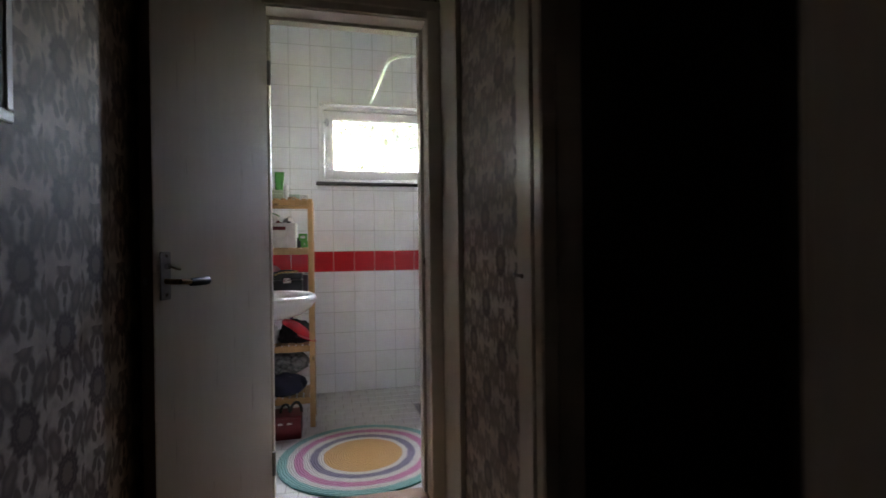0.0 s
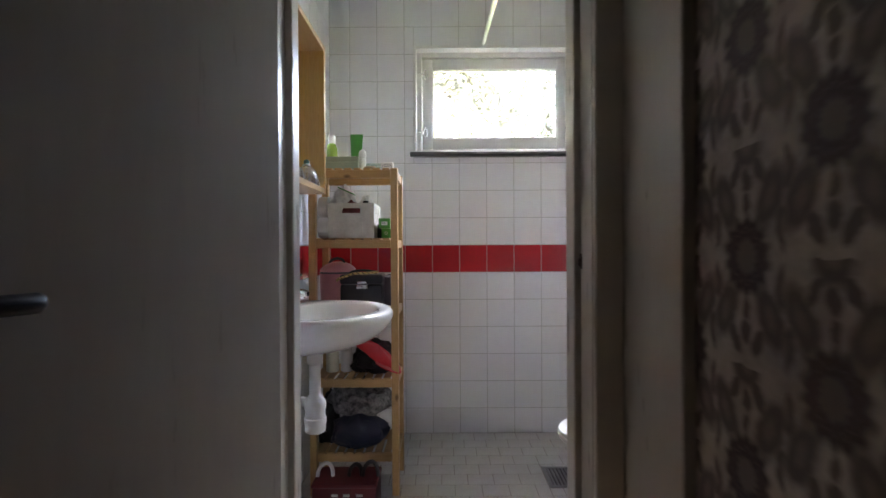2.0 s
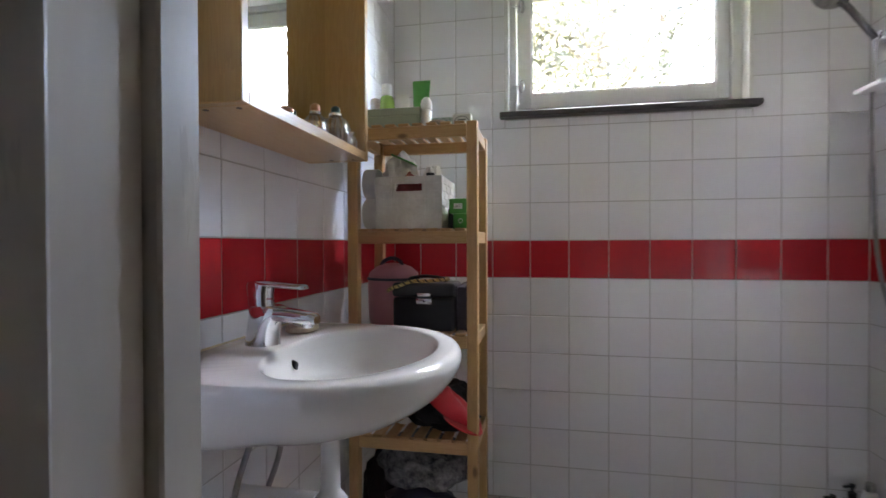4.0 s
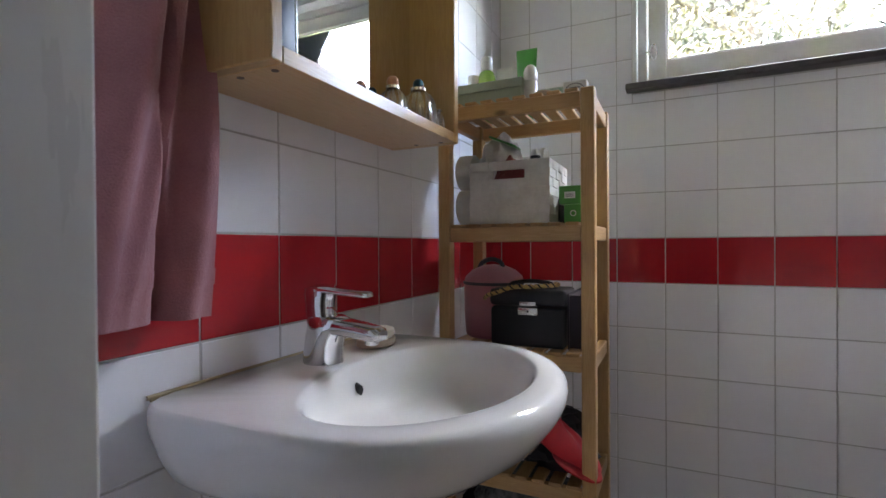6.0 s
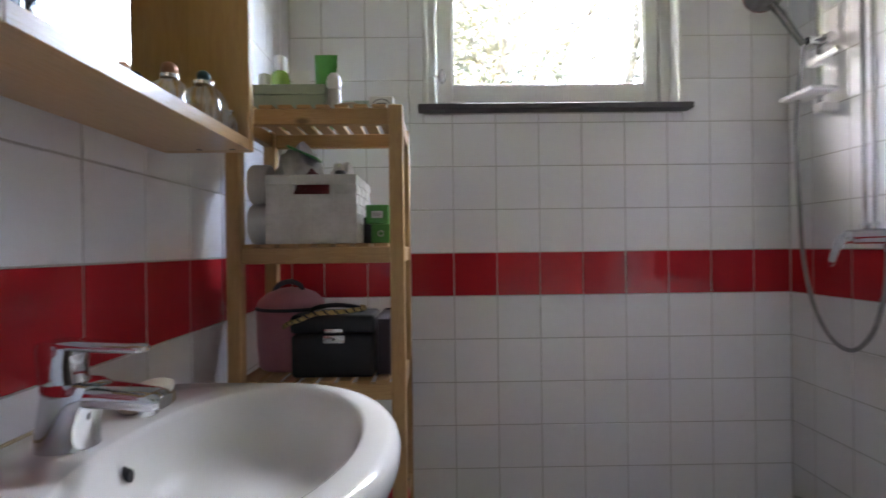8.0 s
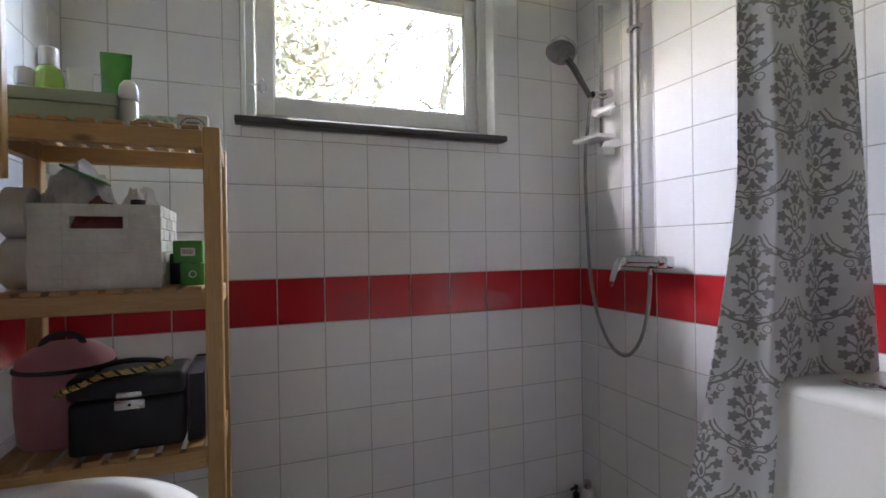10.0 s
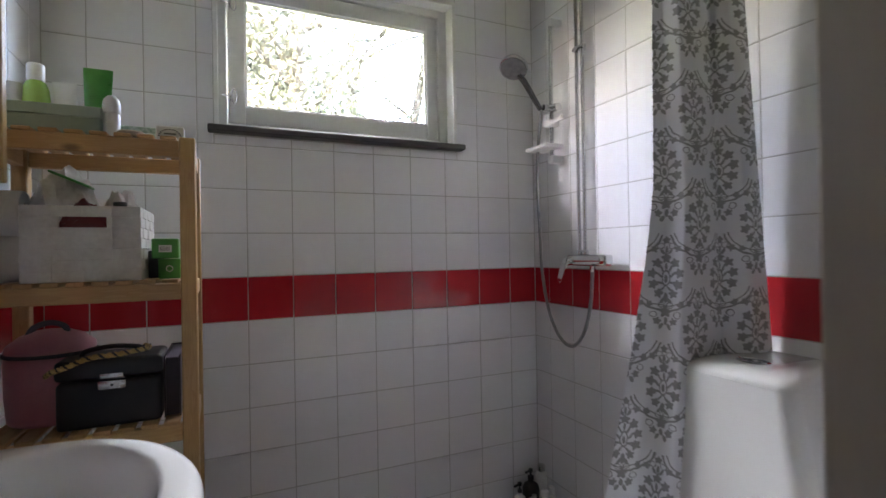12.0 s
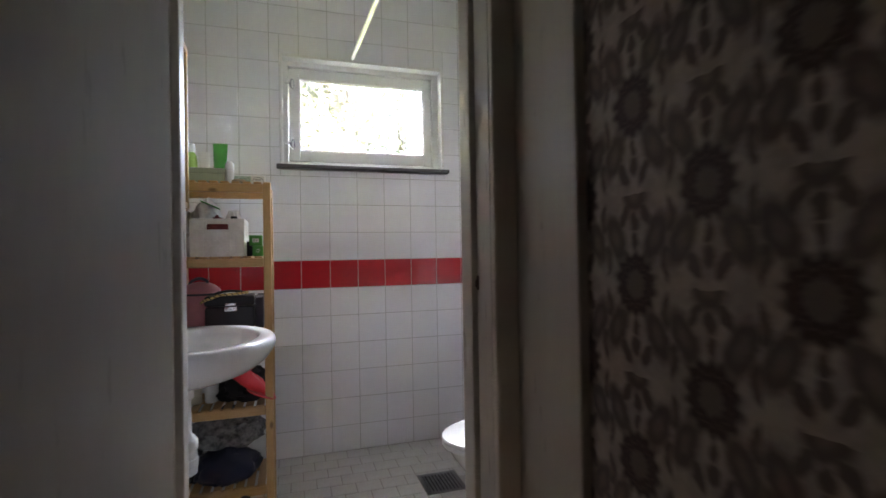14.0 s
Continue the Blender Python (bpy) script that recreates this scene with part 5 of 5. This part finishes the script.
for i in range(6):
    x, y = 0.96 + 0.04 * i, 3.03
    part("ring", tube([(x, y + 0.022 * math.cos(a), 2.163 + 0.026 * math.sin(a)) for a in np.linspace(0, 2 * math.pi, 17)], 0.002, 6), PLASTIC_WHITE, curtain)

# shower
shower = thing("shower_mixer", (XR, 3.60, 1.088), "chrome shower mixer with two riser pipes on the tiles", "shower mixer")
part("body", join(tube([(1.190, 3.515, 1.088), (1.190, 3.52, 1.088), (1.190, 3.675, 1.088)], 0.021, 18), box((1.172, 3.487, 1.068), (1.212, 3.53, 1.108), 0.008, 3)), CHROME, shower)
for y in (3.555, 3.655):
    part("wall_union", tube([(XR, y, 1.088), (1.19, y, 1.088)], 0.016, 14), CHROME, shower)
part("lever", rings([[(x, y + w * math.cos(a), z + h * math.sin(a)) for a in np.linspace(0, 2 * math.pi, 15)[:-1]] for x, y, z, w, h in ((1.185, 3.672, 1.088, 0.019, 0.019), (1.172, 3.678, 1.088, 0.020, 0.020), (1.158, 3.684, 1.080, 0.019, 0.016), (1.148, 3.692, 1.052, 0.016, 0.010), (1.142, 3.700, 1.016, 0.014, 0.008), (1.140, 3.702, 1.004, 0.009, 0.005))]), CHROME, shower)
for y in (3.632, 3.664):
    part("riser_pipe", tube([(1.212, y, 1.10), (1.212, y, ZC)], 0.0075, 14), CHROME, shower)
    part("nut", lathe((1.212, y, 1.105), [(0.012, 0), (0.0125, 0.002), (0.0125, 0.02), (0.011, 0.022)], 12), CHROME, shower)
part("pipe_clip", join(box((1.200, 3.618, 1.885), (1.222, 3.678, 1.903), 0.005, 2), tube([(XR, 3.648, 1.894), (1.21, 3.648, 1.894)], 0.006, 10)), CHROME, shower)

rail = thing("shower_rail", (1.19, 3.796, 1.49), "chrome hand-shower rail with white brackets and soap dish", "shower rail")
part("rail", tube([(1.19, 3.796, 1.485), (1.19, 3.796, 2.06)], 0.0095, 16), CHROME, rail)
for z in (1.495, 2.05):
    part("bracket", join(box((1.178, 3.779, z - 0.016), (XR - 0.001, 3.813, z + 0.016), 0.007, 3)), PLASTIC_WHITE, rail, "white plastic bracket")
part("slider", join(tube([(1.19, 3.84, 1.703), (1.19, 3.75, 1.698)], 0.016, 14), tube([(1.19, 3.785, 1.70), (1.135, 3.778, 1.695)], 0.013, 12)), CHROME, rail, "chrome slider")
part("dish", join(box((1.115, 3.735, 1.532), (1.20, 3.87, 1.536), 0.002), box((1.113, 3.733, 1.534), (1.117, 3.872, 1.546), 0.0015), box((1.113, 3.868, 1.534), (1.20, 3.872, 1.546), 0.0015), box((1.113, 3.733, 1.534), (1.20, 3.737, 1.546), 0.0015)), PLASTIC_WHITE, rail, "white soap dish")
part("hook_clip", join(box((1.165, 3.775, 1.625), (1.215, 3.817, 1.655), 0.006, 2), tube([(1.165, 3.78, 1.64), (1.15, 3.73, 1.63), (1.16, 3.69, 1.64)], 0.008, 8)), PLASTIC_WHITE, rail, "white plastic clip")

head = thing("hand_shower", (1.06, 3.78, 1.75), "chrome hand shower with a grey face in its holder", "shower head")
HN = Vector((-0.42, -0.35, -0.84)).normalized()
HC = Vector((1.005, 3.782, 1.842))
e1 = HN.orthogonal().normalized()
e2 = HN.cross(e1)


def disc(off, r):
    return [HC + HN * off + r * (math.cos(a) * e1 + math.sin(a) * e2) for a in np.linspace(0, 2 * math.pi, 29)[:-1]]


part("shell", rings([disc(-0.022, 0.015), disc(-0.018, 0.035), disc(-0.006, 0.052), disc(0.008, 0.056), disc(0.014, 0.054)]), CHROME, head)
part("spray_face", rings([disc(0.0145, 0.050), disc(0.0165, 0.048), disc(0.0165, 0.004)]), SPRAY_GREY, head, "grey spray face")
part("grip", tube(spline([HC - HN * 0.004 + Vector((0.02, 0, -0.03)), (1.055, 3.782, 1.785), (1.09, 3.781, 1.735), (1.125, 3.779, 1.685)], 6), 0.013, 14, 0.010), DARK_CHROME, head, "dark chrome grip")
hose = thing("shower_hose", (1.17, 3.8, 0.76), "looped chrome shower hose", "hose")
part("hose", tube(spline([(1.128, 3.779, 1.682), (1.135, 3.80, 1.63), (1.165, 3.865, 1.45), (1.175, 3.868, 1.2), (1.175, 3.855, 1.03), (1.172, 3.81, 0.88), (1.17, 3.74, 0.785), (1.17, 3.665, 0.762), (1.17, 3.60, 0.82), (1.175, 3.566, 0.93), (1.18, 3.558, 1.06)], 9), 0.0065, 10), STEEL, hose, "chrome-grey hose")
part("nut", lathe((1.18, 3.558, 1.045), [(0.010, 0), (0.011, 0.003), (0.011, 0.022)], 12), CHROME, hose)


# bottles on the shower floor
def pump(x, y, r, h, material, pump_mat, label):
    ob = thing("pump_bottle", (x, y, 0.0), label, "bottle", "bottles on the shower floor")
    part("bottle", lathe((x, y, 0.0), [(r * 0.9, 0), (r, 0.005), (r, 0.75 * h), (r * 0.8, 0.86 * h), (r * 0.35, 0.92 * h), (r * 0.3, h)], 18), material, ob)
    top = part("pump_neck", lathe((x, y, h), [(r * 0.36, 0), (r * 0.36, 0.012), (r * 0.12, 0.014), (r * 0.12, 0.032)], 12), pump_mat, ob)
    part("spout", join(tube([(x + 0.006, y, h + 0.036), (x - 0.03, y - 0.008, h + 0.034)], 0.005, 8), lathe((x, y, h + 0.03), [(0.009, 0), (0.009, 0.011)], 12)), pump_mat, top)


def plain_bottle(x, y, r, h, material, cap, label):
    ob = thing("shampoo_bottle", (x, y, 0.0), label, "bottle", "bottles on the shower floor")
    part("bottle", lathe((x, y, 0.0), [(r * 0.9, 0), (r, 0.005), (r, 0.8 * h), (r * 0.85, 0.9 * h), (r * 0.5, 0.93 * h)], 18), material, ob)
    part("cap", lathe((x, y, 0.93 * h), [(r * 0.6, 0), (r * 0.62, 0.002), (r * 0.62, 0.025), (r * 0.5, 0.028)], 16), cap, ob)


pump(1.075, 3.90, 0.026, 0.125, PAPER_WHITE, PLASTIC_BLACK, "white pump bottle with a black pump on the floor")
pump(1.15, 3.93, 0.036, 0.155, PLASTIC_BLACK, PLASTIC_BLACK, "black pump bottle on the shower floor")
plain_bottle(1.205, 3.93, 0.025, 0.19, PLASTIC_WHITE, SILVER, "tall white shampoo bottle with a silver cap")
pump(1.115, 3.855, 0.028, 0.085, PLASTIC_WHITE, PLASTIC_WHITE, "short white pump bottle on the shower floor")
plain_bottle(1.165, 3.85, 0.024, 0.115, BLUE_CLOTH, PLASTIC_WHITE, "pale blue plastic bottle on the shower floor")
plain_bottle(1.205, 3.86, 0.022, 0.12, PLASTIC_WHITE, PLASTIC_WHITE, "small white plastic bottle on the shower floor")

# ---- hall things ----
# the open bathroom door
DA, DB = Vector((-0.218, 2.247)), Vector((-0.440, 1.70))
d_dir = (DB - DA).normalized()
d_back = Vector((d_dir.y, -d_dir.x))
if d_back.x > 0:
    d_back = -d_back
DLEN = 0.608


def door_box(a0, a1, b0, b1, z0, z1, bevel=0.002, seg=1):
    """A box in the door's own directions: a along it from the hinge, b from the near face to the back."""
    bm = box((a0, b0, z0), (a1, b1, z1), bevel, seg)
    for v in bm.verts:
        p = DA + d_dir * v.co.x + d_back * v.co.y
        v.co = Vector((p.x, p.y, v.co.z))
    bmesh.ops.recalc_face_normals(bm, faces=bm.faces)
    return bm


def on_door(a, b, z):
    p = DA + d_dir * a + d_back * b
    return Vector((p.x, p.y, z))


door_1 = structure("door_1", door_box(0.004, DLEN - 0.001, 0.0, 0.038, 0.012, 2.005), PAINT_DOOR, "plain pale grey painted bathroom door, standing open", "door")
part("edge", door_box(DLEN - 0.0008, DLEN + 0.001, 0.0015, 0.0365, 0.014, 2.003, 0.0005), EDGE_WOOD, door_1, "dark unpainted lock edge")
part("latch", door_box(DLEN + 0.001, DLEN + 0.007, 0.014, 0.026, 0.985, 1.005, 0.002), STEEL, door_1)
plate = part("back_plate", door_box(DLEN - 0.062, DLEN - 0.022, -0.004, 0.0005, 0.942, 1.072, 0.002), STEEL, door_1, "worn steel back plate")
for z in (0.955, 1.06):
    part("screw", tube([on_door(DLEN - 0.042, -0.003, z), on_door(DLEN - 0.042, -0.0065, z)], 0.0045, 10), CHROME, plate)
lever = part("lever", tube([on_door(DLEN - 0.042, 0.0, 0.992), on_door(DLEN - 0.042, -0.04, 0.991)], 0.008, 12), BRASS, door_1, "brass and black lever handle")
part("neck", tube([on_door(DLEN - 0.046, -0.042, 0.991), on_door(DLEN - 0.085, -0.046, 0.988)], 0.0075, 12), BRASS, lever)
part("grip", rings([[on_door(a, -0.047 + w * math.cos(q), 0.987 + w * 1.15 * math.sin(q)) for q in np.linspace(0, 2 * math.pi, 15)[:-1]] for a, w in ((DLEN - 0.082, 0.0085), (DLEN - 0.09, 0.0095), (DLEN - 0.12, 0.0105), (DLEN - 0.158, 0.0105), (DLEN - 0.163, 0.007))]), PLASTIC_BLACK, lever, "black grip")
part("thumb_turn", join(tube([on_door(DLEN - 0.042, 0.0, 1.032), on_door(DLEN - 0.042, -0.014, 1.032)], 0.008, 12), tube([on_door(DLEN - 0.042, -0.016, 1.032), on_door(DLEN - 0.062, -0.02, 1.025), on_door(DLEN - 0.075, -0.02, 1.023)], 0.0042, 10)), CHROME, door_1, "chrome thumb turn")
for z in (0.25, 1.75):
    part("hinge", tube([on_door(-0.002, -0.004, z - 0.045), on_door(-0.002, -0.004, z + 0.045)], 0.007, 12), STEEL, door_1)

# latch lever on the side doorway's casing
hook2 = thing("latch_lever", (0.466, 1.42, 1.0), "brown lever latch with a pale metal tip on the frame", "latch")
part("bar", box((0.4635, 1.405, 0.997), (0.469, 1.455, 1.005), 0.002, 2), EDGE_WOOD, hook2)
part("stem", tube([(0.466, 1.415, 1.0), (0.471, 1.415, 1.0)], 0.006, 10), EDGE_WOOD, hook2)
part("tip", box((0.4635, 1.455, 0.998), (0.469, 1.466, 1.007), 0.002, 2), STEEL, hook2, "pale metal tip")

# framed picture on the hall wall
pic = thing("picture_frame", (HL, 1.05, 1.30), "white framed dark picture on the wallpaper", "picture")
for lo, hi in (((0.86, 1.285), (1.212, 1.305)), ((0.86, 1.785), (1.212, 1.805)), ((1.192, 1.305), (1.212, 1.785)), ((0.86, 1.305), (0.88, 1.785))):
    part("frame", box((HL, lo[0], lo[1]), (HL + 0.009, hi[0], hi[1]), 0.003), PAINT_WHITE, pic)
part("print", box((HL, 0.88, 1.305), (HL + 0.006, 1.192, 1.785)), BOOK_DARK, pic, "dark print", False)

# ---- outside ----
tagged(part("ground", rings([circle((0, 0, -0.6), 400, 48)], (True, False)), GRASS, None, "", False), "grassy ground under the trees", "ground", "", "structure")


def tree(x, y, h, seed, leaves=30000):
    rnd = random.Random(seed)
    ob = thing("tree", (x, y, -0.6), "tall tree with sparse pale yellow-green leaves", "tree", "trees outside the window")
    limbs = []
    trunk = spline([(x, y, -0.6), (x + rnd.uniform(-0.2, 0.2), y, 0.25 * h), (x + rnd.uniform(-0.4, 0.4), y + rnd.uniform(-0.2, 0.2), 0.55 * h), (x + rnd.uniform(-0.5, 0.5), y, 0.95 * h)], 6)
    limbs.append(tube(trunk, 0.17, 10, 0.03))
    tips = []
    for k in range(26):
        i = rnd.randrange(5, len(trunk))
        p = trunk[i]
        a = rnd.uniform(0, 2 * math.pi)
        ln = rnd.uniform(0.9, 2.4) * (1.15 - 0.5 * i / len(trunk))
        q = p + Vector((math.cos(a) * ln, math.sin(a) * ln, rnd.uniform(0.0, 0.9) * ln))
        mid = (p + q) / 2 + Vector((rnd.uniform(-0.2, 0.2), rnd.uniform(-0.2, 0.2), rnd.uniform(-0.1, 0.25)))
        line = spline([p, mid, q], 4)
        limbs.append(tube(line, 0.045, 6, 0.01))
        tips += [(line[-1], 0.55), (line[-4], 0.5)]
        for _ in range(3):
            b = line[rnd.randrange(3, len(line))]
            c = b + Vector((rnd.uniform(-0.8, 0.8), rnd.uniform(-0.8, 0.8), rnd.uniform(-0.4, 0.6)))
            limbs.append(tube([b, (b + c) / 2 + Vector((0, 0, 0.08)), c], 0.014, 5, 0.005))
            tips.append((c, 0.4))
    part("trunk", join(*limbs), BARK, ob)
    verts, faces = [], []
    for _ in range(leaves):
        c, spread = tips[rnd.randrange(len(tips))]
        p = c + Vector((rnd.gauss(0, spread), rnd.gauss(0, spread), rnd.gauss(0, spread * 0.8)))
        u = Vector((rnd.uniform(-1, 1), rnd.uniform(-1, 1), rnd.uniform(-1, 1))).normalized()
        w = u.orthogonal().normalized()
        s = rnd.uniform(0.032, 0.066)
        i = len(verts)
        verts += [p - u * s, p + w * s * 0.5, p + u * s, p - w * s * 0.5]
        faces.append((i, i + 1, i + 2, i + 3))
    me = bpy.data.meshes.new("crown")
    me.from_pydata([v - Vector((x, y, -0.6)) for v in verts], [], faces)
    me.materials.append(LEAF)
    crown = new("crown", me)
    crown.parent = ob


tree(1.0, 9.6, 9.0, 11, 34000)
tree(-1.6, 11.0, 10.0, 5, 34000)
tree(3.6, 12.0, 10.0, 8, 5000)
tree(-4.5, 13.0, 11.0, 21)
tree(2.5, 11.6, 9.5, 41, 1500)
tree(0.3, 11.4, 10.0, 52, 32000)
tree(6.4, 10.8, 9.5, 63, 30000)
tree(1.5, 13.6, 10.5, 77)
tree(1.2, 15.0, 12.0, 31, 18000)

# ---- tiles, piece by piece ----
TILE_MESHES = {}


def tile_mesh(w, h, material, thick=G, soft=0.0012):
    key = (round(w, 4), round(h, 4), material.name)
    if key not in TILE_MESHES:
        a, b, c, d = w / 2, h / 2, min(soft, w / 4), min(soft, h / 4)
        outer = [(-a, -b), (a, -b), (a, b), (-a, b)]
        inner = [(-a + c, -b + d), (a - c, -b + d), (a - c, b - d), (-a + c, b - d)]
        verts = [(u, 0, v) for u, v in outer] + [(u, -thick * 0.55, v) for u, v in outer] + [(u, -thick, v) for u, v in inner]
        faces = [(8, 9, 10, 11)]
        for i in range(4):
            j = (i + 1) % 4
            faces += [(i, j, 4 + j, 4 + i), (4 + i, 4 + j, 8 + j, 8 + i)]
        me = bpy.data.meshes.new("tile")
        me.from_pydata(verts, [], faces)
        me.materials.append(material)
        TILE_MESHES[key] = me
    return TILE_MESHES[key]


def lines(first, pitch, lo, hi):
    out = [lo]
    k = math.ceil((lo + 0.004 - first) / pitch)
    while first + k * pitch < hi - 0.004:
        out.append(first + k * pitch)
        k += 1
    return out + [hi]


def without(rect, hole):
    """The pieces of a tile that stay beside an opening."""
    u0, u1, v0, v1 = rect
    if not hole or u1 <= hole[0] or u0 >= hole[1] or v1 <= hole[2] or v0 >= hole[3]:
        return [rect]
    out = []
    if u0 < hole[0]:
        out.append((u0, hole[0], v0, v1))
    if u1 > hole[1]:
        out.append((hole[1], u1, v0, v1))
    a, b = max(u0, hole[0]), min(u1, hole[1])
    if v0 < hole[2]:
        out.append((a, b, v0, hole[2]))
    if v1 > hole[3]:
        out.append((a, b, hole[3], v1))
    return out


JOINT = 0.0032
rnd_tile = random.Random(4)


def tile_wall(wall, us, vs, place, turn_z, hole=None):
    """Lays tiles between the lines us and vs; place turns (u, v) into a point of the wall."""
    for v0, v1 in zip(vs, vs[1:]):
        material = TILE_RED if abs(v0 - 0.90) < 0.01 else TILE_WHITE
        for u0, u1 in zip(us, us[1:]):
            for a0, a1, b0, b1 in without((u0, u1, v0, v1), hole):
                if a1 - a0 < 0.006 or b1 - b0 < 0.006:
                    continue
                ob = new("tile", tile_mesh(a1 - a0 - JOINT, b1 - b0 - JOINT, material))
                ob.parent = wall
                ob.location = place((a0 + a1) / 2, (b0 + b1) / 2)
                ob.rotation_euler = (radians(rnd_tile.gauss(0, 0.12)), 0, radians(turn_z + rnd_tile.gauss(0, 0.12)))


rows = lines(0.90, P, 0.0, ZC)
tile_wall(wall_north, lines(0.5, P, XL, XR), rows, lambda u, v: (u, YB + G, v), 0, (WX0 - 0.012, WX1 + 0.012, WZ0 - 0.016, WZ1 + 0.012))
tile_wall(wall_west, lines(2.84, P, YD, YB), rows, lambda u, v: (XL - G, u, v), 90)
tile_wall(wall_east, lines(3.441, P, YD, YB), rows, lambda u, v: (XR + G, u, v), -90)

floor_rows = lines(3.998, 0.0985, YD, YB)
for k, (v0, v1) in enumerate(zip(floor_rows, floor_rows[1:])):
    us = lines(0.035 + (0.058 if k % 2 else 0.0), 0.1165, XL, XR)
    for u0, u1 in zip(us, us[1:]):
        for a0, a1, b0, b1 in without((u0, u1, v0, v1), (0.56, 0.75, 3.375, 3.575)):
            if a1 - a0 < 0.008 or b1 - b0 < 0.008:
                continue
            ob = new("tile", tile_mesh(a1 - a0 - 0.004, b1 - b0 - 0.004, TILE_FLOOR))
            ob.parent = floor_bath
            ob.location = ((a0 + a1) / 2, (b0 + b1) / 2, -0.0016)
            ob.rotation_euler = (radians(-90 + rnd_tile.gauss(0, 0.15)), radians(rnd_tile.gauss(0, 0.15)), 0)
